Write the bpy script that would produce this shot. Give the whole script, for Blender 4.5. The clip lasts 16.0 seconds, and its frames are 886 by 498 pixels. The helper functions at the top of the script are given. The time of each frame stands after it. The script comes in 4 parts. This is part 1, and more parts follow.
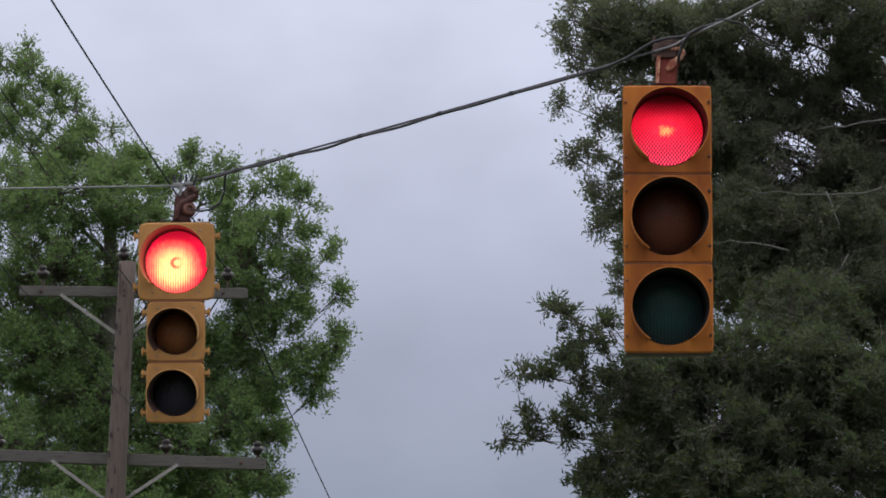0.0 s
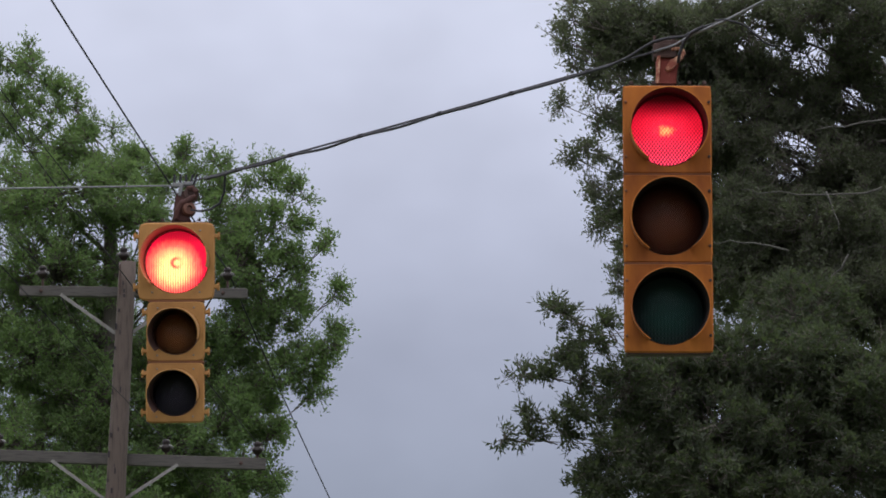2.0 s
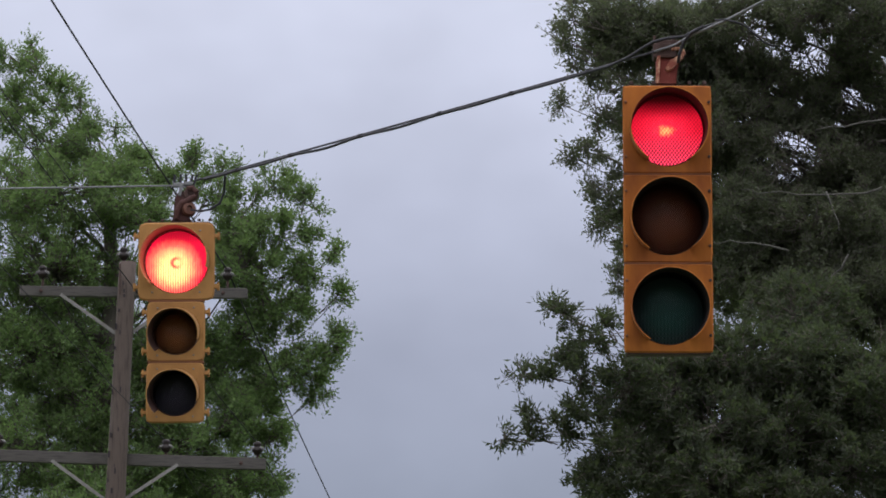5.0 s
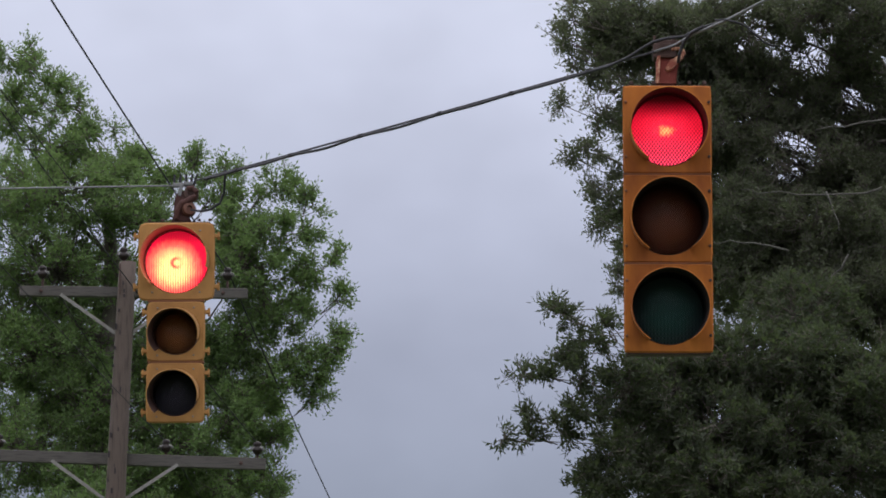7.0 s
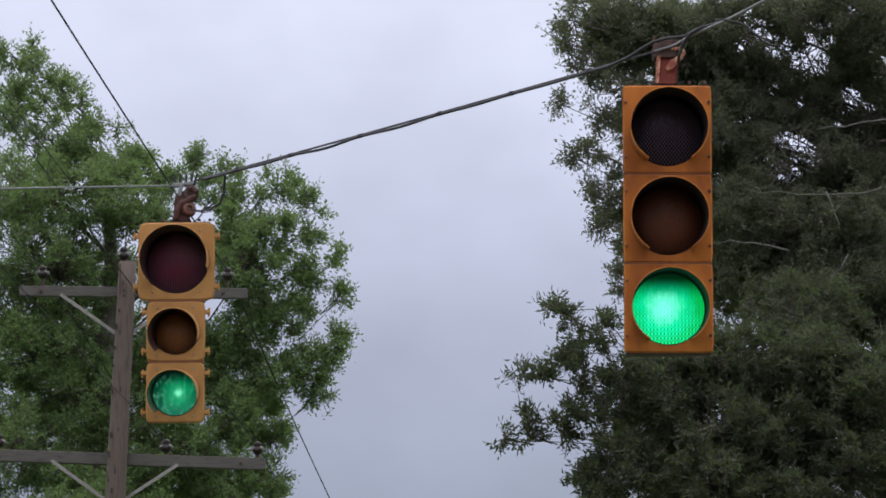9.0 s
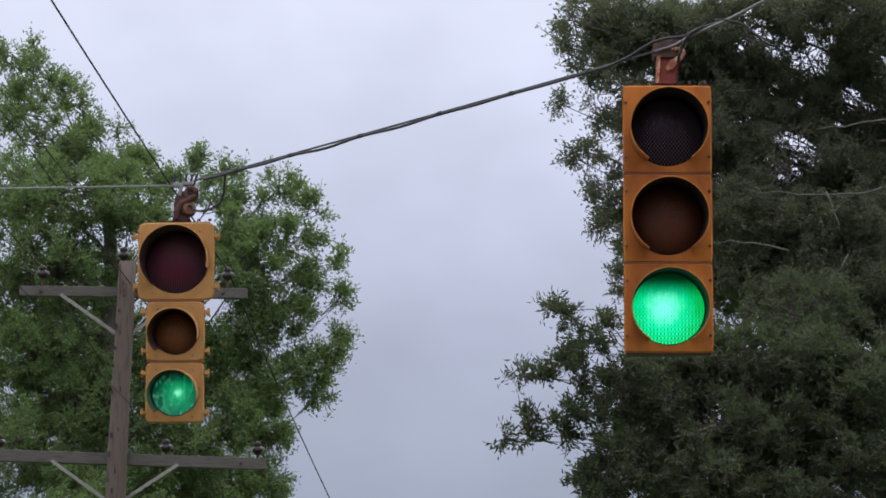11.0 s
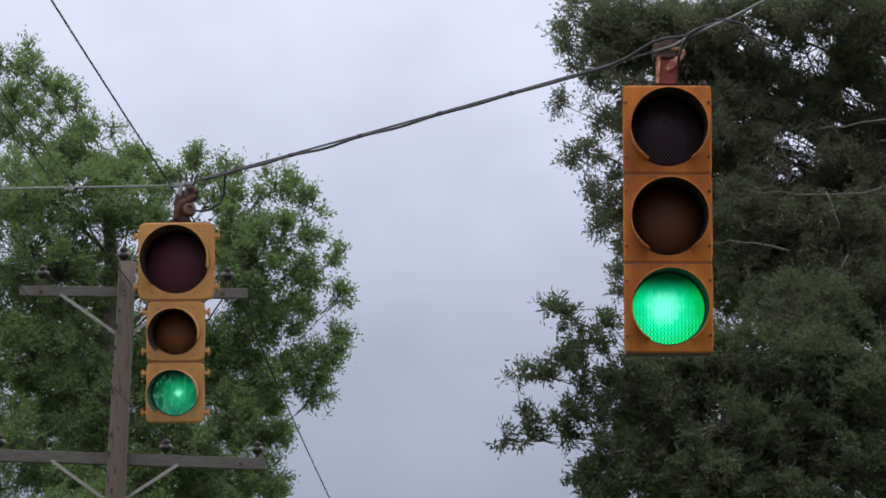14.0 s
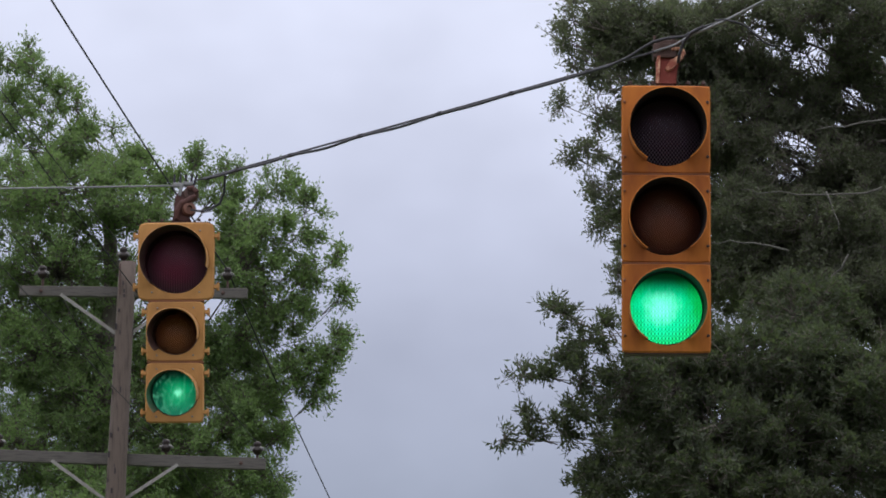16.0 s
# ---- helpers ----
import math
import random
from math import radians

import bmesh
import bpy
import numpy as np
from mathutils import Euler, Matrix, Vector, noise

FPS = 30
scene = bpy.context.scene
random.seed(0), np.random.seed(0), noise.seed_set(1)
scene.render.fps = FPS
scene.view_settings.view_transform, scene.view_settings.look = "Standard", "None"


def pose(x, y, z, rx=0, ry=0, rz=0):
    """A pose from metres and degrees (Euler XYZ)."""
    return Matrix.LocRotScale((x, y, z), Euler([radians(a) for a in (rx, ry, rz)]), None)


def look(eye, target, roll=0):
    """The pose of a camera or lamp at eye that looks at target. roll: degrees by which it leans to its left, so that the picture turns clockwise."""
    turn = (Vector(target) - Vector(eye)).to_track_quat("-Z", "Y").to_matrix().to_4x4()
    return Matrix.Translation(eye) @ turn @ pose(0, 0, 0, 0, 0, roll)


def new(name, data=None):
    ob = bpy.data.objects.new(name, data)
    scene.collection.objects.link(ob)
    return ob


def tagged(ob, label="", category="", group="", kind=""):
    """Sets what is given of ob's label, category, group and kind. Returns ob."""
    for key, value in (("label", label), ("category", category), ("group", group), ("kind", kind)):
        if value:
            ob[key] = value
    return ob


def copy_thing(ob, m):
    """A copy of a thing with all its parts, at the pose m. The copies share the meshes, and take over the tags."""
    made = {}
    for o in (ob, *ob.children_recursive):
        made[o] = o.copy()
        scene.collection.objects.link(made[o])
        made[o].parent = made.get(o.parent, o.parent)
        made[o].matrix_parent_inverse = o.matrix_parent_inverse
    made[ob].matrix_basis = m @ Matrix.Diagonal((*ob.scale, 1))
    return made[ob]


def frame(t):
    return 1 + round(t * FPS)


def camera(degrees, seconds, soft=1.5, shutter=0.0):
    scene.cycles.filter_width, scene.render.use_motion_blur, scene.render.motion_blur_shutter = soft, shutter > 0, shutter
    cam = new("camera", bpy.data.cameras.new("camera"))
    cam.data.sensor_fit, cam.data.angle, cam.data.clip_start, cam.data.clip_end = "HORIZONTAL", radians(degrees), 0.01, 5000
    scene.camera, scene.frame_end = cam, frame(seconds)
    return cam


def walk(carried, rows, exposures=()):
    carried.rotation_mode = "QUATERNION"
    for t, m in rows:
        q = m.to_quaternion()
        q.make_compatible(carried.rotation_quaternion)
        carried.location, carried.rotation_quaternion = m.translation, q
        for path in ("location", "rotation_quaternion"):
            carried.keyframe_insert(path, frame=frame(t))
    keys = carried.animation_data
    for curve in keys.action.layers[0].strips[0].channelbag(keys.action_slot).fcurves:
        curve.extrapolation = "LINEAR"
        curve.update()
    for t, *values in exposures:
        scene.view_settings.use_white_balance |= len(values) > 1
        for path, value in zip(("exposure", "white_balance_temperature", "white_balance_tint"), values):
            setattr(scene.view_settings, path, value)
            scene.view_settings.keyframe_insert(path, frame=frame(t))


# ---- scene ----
# ---- camera ----
cam = camera(10.0, 16.0, soft=1.75, shutter=0.1)
EYE = pose(0, 0, 1.35, 90 + 9.869, 0, 0)
walk(cam, [(0, EYE), (16, EYE)], exposures=[(0, -0.05), (4.2, -0.05), (8.0, -0.05), (8.4, -0.02), (9.0, 0.14), (12.0, 0.16), (16.0, 0.16)])

# ---- world and sun ----
world = bpy.data.worlds.new("overcast_sky")
scene.world = world
world.use_nodes = True


def link(nt, a, b):
    nt.links.new(a, b)


def math_node(nt, op, a, b=None, c=None, clamp=False):
    n = nt.nodes.new("ShaderNodeMath")
    n.operation, n.use_clamp = op, clamp
    for k, v in enumerate((a, b, c)):
        if v is None:
            continue
        if isinstance(v, (int, float)):
            n.inputs[k].default_value = v
        else:
            link(nt, v, n.inputs[k])
    return n.outputs[0]


def ramp_node(nt, fac, stops):
    n = nt.nodes.new("ShaderNodeValToRGB")
    els = n.color_ramp.elements
    while len(els) < len(stops):
        els.new(0.5)
    for e, (p, c) in zip(els, stops):
        e.position, e.color = p, (*c, 1)
    if fac is not None:
        link(nt, fac, n.inputs[0])
    return n.outputs[0]


def noise_node(nt, vec, scale, detail=3, rough=0.55):
    n = nt.nodes.new("ShaderNodeTexNoise")
    n.inputs["Scale"].default_value, n.inputs["Detail"].default_value, n.inputs["Roughness"].default_value = scale, detail, rough
    if vec is not None:
        link(nt, vec, n.inputs["Vector"])
    return n.outputs[0]


def mix_node(nt, fac, a, b, blend="MIX"):
    n = nt.nodes.new("ShaderNodeMix")
    n.data_type, n.blend_type = "RGBA", blend
    for sock, v in ((n.inputs[0], fac), (n.inputs[6], a), (n.inputs[7], b)):
        if isinstance(v, (int, float)):
            sock.default_value = v
        elif isinstance(v, tuple):
            sock.default_value = (*v, 1)
        else:
            link(nt, v, sock)
    return n.outputs[2]


def build_world():
    nt = world.node_tree
    bg = nt.nodes["Background"]
    sky = nt.nodes.new("ShaderNodeTexSky")
    sky.sky_type, sky.sun_disc = "NISHITA", False
    sky.sun_elevation, sky.sun_rotation = radians(55), radians(200)
    tc = nt.nodes.new("ShaderNodeTexCoord")
    sep = nt.nodes.new("ShaderNodeSeparateXYZ")
    link(nt, tc.outputs["Generated"], sep.inputs[0])
    # cloud deck: pale above, greyer towards the horizon, with soft billows
    height = ramp_node(nt, sep.outputs[2], [(0.0, (0.28, 0.30, 0.38)), (0.12, (0.28, 0.31, 0.40)), (0.15, (0.41, 0.442, 0.572)), (0.18, (0.555, 0.588, 0.742)), (0.225, (0.705, 0.738, 0.90)), (0.5, (1.35, 1.38, 1.48)), (1.0, (2.1, 2.12, 2.2))])
    stretch = nt.nodes.new("ShaderNodeMapping")
    stretch.inputs["Scale"].default_value = (1.0, 1.0, 1.5)
    stretch.inputs["Location"].default_value = (0.3, 0.0, 0.42)
    link(nt, tc.outputs["Generated"], stretch.inputs[0])
    big = noise_node(nt, stretch.outputs[0], 9, 4, 0.5)
    fine = noise_node(nt, stretch.outputs[0], 30, 3, 0.5)
    b = math_node(nt, "ADD", math_node(nt, "MULTIPLY", big, 0.92), math_node(nt, "MULTIPLY", fine, 0.2))
    tone = math_node(nt, "ADD", b, 0.445)
    # sky out of view, towards the sun, is brightened to fill the dark foliage
    tone = math_node(nt, "MULTIPLY", tone, math_node(nt, "SUBTRACT", 1.35, math_node(nt, "MULTIPLY", sep.outputs[1], 0.35)))
    cloud = nt.nodes.new("ShaderNodeVectorMath")
    cloud.operation = "SCALE"
    link(nt, height, cloud.inputs[0])
    link(nt, tone, cloud.inputs["Scale"])
    skyv = nt.nodes.new("ShaderNodeVectorMath")
    skyv.operation = "SCALE"
    link(nt, sky.outputs[0], skyv.inputs[0])
    skyv.inputs["Scale"].default_value = 0.06
    link(nt, mix_node(nt, 0.93, skyv.outputs[0], cloud.outputs[0]), bg.inputs[0])
    bg.inputs[1].default_value = 1.0


build_world()
sun = new("sun", bpy.data.lights.new("sun", "SUN"))
sun.data.energy, sun.data.angle, sun.data.color = 0.55, radians(60), (1.0, 0.97, 0.92)
sun.matrix_world = look((-6, -14, 24), (0, 0, 0))

# ---- materials ----


def material(name):
    m = bpy.data.materials.new(name)
    m.use_nodes = True
    nt = m.node_tree
    return m, nt, nt.nodes["Principled BSDF"]


def bump_to(nt, bsdf, height, strength, dist=0.01):
    n = nt.nodes.new("ShaderNodeBump")
    n.inputs["Strength"].default_value, n.inputs["Distance"].default_value = strength, dist
    link(nt, height, n.inputs["Height"])
    link(nt, n.outputs[0], bsdf.inputs["Normal"])


def coords(nt, scale=(1, 1, 1)):
    tc = nt.nodes.new("ShaderNodeTexCoord")
    mp = nt.nodes.new("ShaderNodeMapping")
    mp.inputs["Scale"].default_value = scale
    link(nt, tc.outputs["Object"], mp.inputs[0])
    return mp.outputs[0]


def worn(name, col, wear, rough=0.6, metal=0.0, big=6.0, fine=60.0, amount=0.5, stretch=(1, 1, 1), bump=0.2, lo=0.5, hi=0.75, gloss=0.5):
    """A weathered surface: a base colour that varies, wear in patches, fine grain."""
    m, nt, bs = material(name)
    v = coords(nt, stretch)
    n1, n2 = noise_node(nt, v, big, 5, 0.6), noise_node(nt, v, fine, 3, 0.6)
    base = mix_node(nt, math_node(nt, "MULTIPLY", n2, 0.7), tuple(c * 1.08 for c in col), tuple(c * 0.78 for c in col))
    f = nt.nodes.new("ShaderNodeMapRange")
    f.inputs["From Min"].default_value, f.inputs["From Max"].default_value = lo, hi
    link(nt, n1, f.inputs[0])
    patch = math_node(nt, "MULTIPLY", f.outputs[0], amount)
    link(nt, mix_node(nt, patch, base, wear), bs.inputs["Base Color"])
    rv = math_node(nt, "ADD", math_node(nt, "MULTIPLY", n1, 0.25), rough - 0.12)
    link(nt, rv, bs.inputs["Roughness"])
    bs.inputs["Metallic"].default_value = metal
    bs.inputs["Specular IOR Level"].default_value = gloss
    bump_to(nt, bs, n2, bump, 0.004)
    return m


def leaf_material(name, dark, mid, light, through_light=0.35):
    m, nt, bs = material(name)
    geo = nt.nodes.new("ShaderNodeNewGeometry")
    v = coords(nt)
    patch = noise_node(nt, v, 1.6, 2, 0.5)
    f = math_node(nt, "ADD", math_node(nt, "MULTIPLY", geo.outputs["Random Per Island"], 0.6), math_node(nt, "MULTIPLY", patch, 0.5))
    c = ramp_node(nt, f, [(0.1, dark), (0.5, mid), (0.95, light)])
    link(nt, c, bs.inputs["Base Color"])
    bs.inputs["Roughness"].default_value = 0.65
    bs.inputs["Specular IOR Level"].default_value = 0.2
    tr = nt.nodes.new("ShaderNodeBsdfTranslucent")
    link(nt, mix_node(nt, 0.5, c, (0.13, 0.19, 0.045)), tr.inputs[0])
    mx = nt.nodes.new("ShaderNodeMixShader")
    mx.inputs[0].default_value = through_light
    link(nt, bs.outputs[0], mx.inputs[1])
    link(nt, tr.outputs[0], mx.inputs[2])
    link(nt, mx.outputs[0], nt.nodes["Material Output"].inputs[0])
    return m


def lens_material(name, tint, body, pitch, ribs=0.08, beads=0.8, radius=0.142):
    """Coloured signal glass with rows of small prisms on its inside."""
    m, nt, bs = material(name)
    v = coords(nt)
    sep = nt.nodes.new("ShaderNodeSeparateXYZ")
    link(nt, v, sep.inputs[0])
    wx = math_node(nt, "SINE", math_node(nt, "MULTIPLY", sep.outputs[0], 2 * math.pi / (1.25 * pitch)))
    wz = math_node(nt, "SINE", math_node(nt, "MULTIPLY", sep.outputs[2], 2 * math.pi / (1.6 * pitch)))
    dots = math_node(nt, "MULTIPLY", wx, wz)
    low = nt.nodes.new("ShaderNodeMapRange")
    low.inputs["From Min"].default_value, low.inputs["From Max"].default_value = 0.02, -0.11
    low.inputs["To Min"].default_value, low.inputs["To Max"].default_value = 0.12, 0.75
    link(nt, sep.outputs[2], low.inputs[0])
    grid = math_node(nt, "ADD", math_node(nt, "MULTIPLY", wx, ribs), math_node(nt, "MULTIPLY", dots, beads))
    shade = math_node(nt, "MAXIMUM", math_node(nt, "ADD", math_node(nt, "MULTIPLY", grid, low.outputs[0]), 0.62), 0.04)
    col = nt.nodes.new("ShaderNodeVectorMath")
    col.operation = "SCALE"
    col.inputs[0].default_value = tint
    link(nt, shade, col.inputs["Scale"])
    tr = nt.nodes.new("ShaderNodeBsdfTransparent")
    link(nt, col.outputs[0], tr.inputs[0])
    # painted lighter mid-lens and darker at its rim, as if the reflector shone through
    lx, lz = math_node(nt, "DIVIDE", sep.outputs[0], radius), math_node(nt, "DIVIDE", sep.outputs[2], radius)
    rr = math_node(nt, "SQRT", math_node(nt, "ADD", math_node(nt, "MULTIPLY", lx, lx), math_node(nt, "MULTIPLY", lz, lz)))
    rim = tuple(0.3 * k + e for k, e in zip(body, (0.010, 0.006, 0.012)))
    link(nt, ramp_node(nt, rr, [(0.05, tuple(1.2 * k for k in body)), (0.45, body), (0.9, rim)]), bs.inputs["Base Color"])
    bs.inputs["Roughness"].default_value = 0.25
    bs.inputs["Specular IOR Level"].default_value = 0.25
    bump_to(nt, bs, dots, 0.08, 0.002)
    mx = nt.nodes.new("ShaderNodeMixShader")
    mx.inputs[0].default_value = 0.3
    link(nt, tr.outputs[0], mx.inputs[1])
    link(nt, bs.outputs[0], mx.inputs[2])
    link(nt, mx.outputs[0], nt.nodes["Material Output"].inputs[0])
    return m


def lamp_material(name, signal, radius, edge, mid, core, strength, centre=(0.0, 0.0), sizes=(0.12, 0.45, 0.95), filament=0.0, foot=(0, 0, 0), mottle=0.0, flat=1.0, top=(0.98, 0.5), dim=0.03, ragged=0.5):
    """The face of a signal lamp. Its glow is tied to its place: full at the front of its housing, none when drawn back
    from the lens; the slide stands in for dimming.
    """
    m, nt, bs = material(name)
    v = coords(nt)
    sep = nt.nodes.new("ShaderNodeSeparateXYZ")
    link(nt, v, sep.inputs[0])
    fx, fz = math_node(nt, "DIVIDE", sep.outputs[0], radius), math_node(nt, "DIVIDE", sep.outputs[2], radius)
    x = math_node(nt, "SUBTRACT", fx, centre[0])
    z = math_node(nt, "MULTIPLY", math_node(nt, "SUBTRACT", fz, centre[1]), flat)
    r = math_node(nt, "SQRT", math_node(nt, "ADD", math_node(nt, "MULTIPLY", x, x), math_node(nt, "MULTIPLY", z, z)))
    wob = math_node(nt, "ADD", r, math_node(nt, "MULTIPLY", math_node(nt, "SUBTRACT", noise_node(nt, coords(nt, (1.0, 1.0, 0.45)), 75, 3), 0.5), ragged))
    c = ramp_node(nt, wob, [(0.0, core), (sizes[0], core), (sizes[1], mid), (sizes[2], edge)])
    if sum(foot):
        low = nt.nodes.new("ShaderNodeMapRange")
        low.interpolation_type = "SMOOTHSTEP"
        low.inputs["From Min"].default_value, low.inputs["From Max"].default_value = 0.15, -1.15
        link(nt, fz, low.inputs[0])
        c = mix_node(nt, low.outputs[0], c, foot, "ADD")
    if mottle:
        sp = nt.nodes.new("ShaderNodeMapRange")
        sp.inputs["From Min"].default_value, sp.inputs["From Max"].default_value = 0.52, 0.68
        link(nt, noise_node(nt, coords(nt, (1.0, 1.0, 0.6)), 85, 2, 0.5), sp.inputs[0])
        c = mix_node(nt, math_node(nt, "MULTIPLY", sp.outputs[0], mottle), c, tuple(0.75 * k for k in core))
    if filament:
        # the coil shows as a darker open ring round the middle
        fr = math_node(nt, "SQRT", math_node(nt, "ADD", math_node(nt, "MULTIPLY", fx, fx), math_node(nt, "MULTIPLY", math_node(nt, "MULTIPLY", fz, fz), 1.3)))
        band = math_node(nt, "SUBTRACT", 1.0, math_node(nt, "MULTIPLY", math_node(nt, "ABSOLUTE", math_node(nt, "SUBTRACT", fr, 0.17)), 10.0), clamp=True)
        side = math_node(nt, "ADD", math_node(nt, "MULTIPLY", fx, -3.0), 0.75, clamp=True)
        c = mix_node(nt, math_node(nt, "MULTIPLY", band, side), c, tuple(k * filament for k in edge))
    # glow level, taken from how far forward the lamp stands in its signal
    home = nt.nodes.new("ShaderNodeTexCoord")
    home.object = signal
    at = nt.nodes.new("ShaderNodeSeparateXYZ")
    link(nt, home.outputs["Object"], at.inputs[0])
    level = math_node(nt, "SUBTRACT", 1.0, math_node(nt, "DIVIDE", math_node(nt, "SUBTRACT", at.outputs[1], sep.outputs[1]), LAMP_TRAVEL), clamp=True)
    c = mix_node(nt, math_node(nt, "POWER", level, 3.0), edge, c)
    # glow painted weaker towards the top, like the shade under the visor
    up = nt.nodes.new("ShaderNodeMapRange")
    up.interpolation_type = "SMOOTHSTEP"
    up.inputs["From Min"].default_value, up.inputs["From Max"].default_value = top
    up.inputs["To Min"].default_value = dim
    link(nt, fz, up.inputs[0])
    bs.inputs["Base Color"].default_value = (0.03, 0.03, 0.03, 1)
    bs.inputs["Roughness"].default_value = 0.5
    link(nt, c, bs.inputs["Emission Color"])
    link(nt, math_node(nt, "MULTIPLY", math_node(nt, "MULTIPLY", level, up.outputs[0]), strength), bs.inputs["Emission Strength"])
    return m


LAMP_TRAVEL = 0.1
M_ORANGE = worn("faded_orange_yellow_paint", (0.305, 0.102, 0.017), (0.15, 0.042, 0.014), 0.75, 0, 6, 45, 0.95, (1, 1, 0.35), 0.25, 0.38, 0.7, 0.15)
M_YELLOW = worn("chalky_yellow_paint", (0.268, 0.133, 0.043), (0.16, 0.074, 0.028), 0.75, 0, 8, 50, 0.7, (1, 1, 0.45), 0.2, 0.45, 0.75, 0.2)
M_SEAM = worn("rusty_seam", (0.13, 0.045, 0.018), (0.05, 0.02, 0.012), 0.85, 0, 20, 120)
M_RUST = worn("rusty_red_iron", (0.12, 0.024, 0.018), (0.2, 0.085, 0.06), 0.8, 0.0, 30, 110, 0.6, (1, 1, 0.6), 0.4, 0.52, 0.64, 0.25)
# the pale base colour is a painted highlight, the patches are rust
M_RUST_PALE = worn("rust_with_painted_highlight", (0.38, 0.23, 0.15), (0.14, 0.032, 0.022), 0.8, 0, 45, 120, 0.95, (1, 1, 0.7), 0.4, 0.40, 0.55, 0.25)
M_RUST_DARK = worn("dark_rusty_iron", (0.042, 0.019, 0.015), (0.02, 0.012, 0.012), 0.85, 0.1, 18, 90, 0.8, (1, 1, 1), 0.4)
M_GALV = worn("galvanised_steel", (0.12, 0.12, 0.125), (0.09, 0.09, 0.09), 0.55, 0.3, 20, 120, 0.5)
M_RUST_MID = worn("red_rusty_iron", (0.046, 0.0145, 0.012), (0.02, 0.009, 0.009), 0.85, 0.1, 22, 110, 0.8, (1, 1, 1), 0.4)
M_BRASS = worn("brass_bush", (0.105, 0.042, 0.028), (0.05, 0.024, 0.018), 0.6, 0.3, 30, 150)
M_BLACK = worn("flat_black_lining", (0.026, 0.021, 0.024), (0.04, 0.03, 0.03), 0.7, 0, 20, 100, 0.4, (1, 1, 1), 0.2, 0.5, 0.75, 0.15)
M_LINING_WORN = worn("dull_brown_lining", (0.06, 0.032, 0.03), (0.04, 0.024, 0.024), 0.34, 0, 20, 100, 0.6, (1, 1, 1), 0.05)
M_CABLE = worn("black_cable_sheath", (0.016, 0.014, 0.02), (0.034, 0.032, 0.04), 0.6, 0, 30, 200, 0.5, (1, 1, 1), 0.2, 0.5, 0.7, 0.3)
M_STRAND = worn("grey_steel_strand", (0.14, 0.14, 0.15), (0.07, 0.07, 0.075), 0.55, 0.4, 30, 300)
M_STRAND_DULL = worn("dark_weathered_strand", (0.03, 0.028, 0.036), (0.06, 0.055, 0.06), 0.65, 0.1, 30, 300, 0.5, (1, 1, 1), 0.2, 0.5, 0.7, 0.3)
M_WIRE = worn("dull_black_line_wire", (0.02, 0.019, 0.024), (0.028, 0.026, 0.03), 0.8, 0, 3, 9, 0.5, (1, 1, 1), 0.0, 0.5, 0.7, 0.1)
M_POLE = worn("weathered_pole_wood", (0.064, 0.045, 0.038), (0.018, 0.012, 0.010), 0.9, 0, 7, 55, 0.9, (6, 6, 0.5), 0.6)
M_ARM = worn("weathered_crossarm_wood", (0.054, 0.047, 0.044), (0.012, 0.012, 0.012), 0.9, 0, 9, 60, 0.95, (0.6, 6, 6), 0.6)
M_BRACE = worn("dull_weathered_steel", (0.16, 0.15, 0.145), (0.09, 0.07, 0.06), 0.8, 0.2, 12, 80, 0.7)
M_PORCELAIN = worn("brown_glazed_porcelain", (0.010, 0.005, 0.005), (0.02, 0.010, 0.009), 0.45, 0, 20, 90, 0.5, (1, 1, 1), 0.1, 0.5, 0.75, 0.25)
M_TIE = worn("dull_tie_wire", (0.15, 0.14, 0.14), (0.1, 0.095, 0.09), 0.5, 0.3)
M_BARK = worn("grey_brown_bark", (0.085, 0.072, 0.06), (0.04, 0.034, 0.03), 0.95, 0, 9, 60, 0.8, (3, 3, 0.6), 0.8)
M_DEADWOOD = worn("pale_lichened_wood", (0.06, 0.056, 0.05), (0.03, 0.027, 0.024), 0.95, 0, 14, 70, 0.7)
M_LEAF = leaf_material("bright_spring_leaves", (0.087, 0.134, 0.066), (0.121, 0.187, 0.071), (0.156, 0.246, 0.074), 0.56)
M_LEAF_CEDAR = leaf_material("dark_evergreen_leaves", (0.076, 0.076, 0.062), (0.081, 0.085, 0.063), (0.088, 0.097, 0.063), 0.5)
M_LEAF_OAK = leaf_material("dark_oak_leaves", (0.036, 0.038, 0.03), (0.038, 0.043, 0.031), (0.044, 0.055, 0.032), 0.45)
M_GRASS = worn("mown_grass", (0.06, 0.09, 0.03), (0.1, 0.09, 0.05), 0.95, 0, 0.3, 12, 0.6)
M_ASPHALT = worn("worn_asphalt", (0.055, 0.055, 0.057), (0.085, 0.083, 0.08), 0.9, 0, 0.6, 90, 0.6)
M_CARPAINT = worn("pale_blue_green_metallic_paint", (0.040, 0.066, 0.082), (0.034, 0.057, 0.072), 0.34, 0.2, 1.5, 400, 0.4, (1, 1, 1), 0.02, 0.5, 0.75, 0.36)
M_TRIM = worn("black_rubber_trim", (0.02, 0.02, 0.022), (0.04, 0.04, 0.042), 0.7, 0, 10, 80)
M_RACK = worn("dark_grey_plastic", (0.016, 0.014, 0.018), (0.024, 0.021, 0.026), 0.8, 0, 6, 60, 0.5, (1, 1, 1), 0.2, 0.5, 0.75, 0.08)
M_CARGLASS = worn("tinted_window_glass", (0.016, 0.013, 0.015), (0.02, 0.016, 0.018), 0.4, 0, 2, 30, 0.3, (1, 1, 1), 0.0, 0.5, 0.75, 0.25)
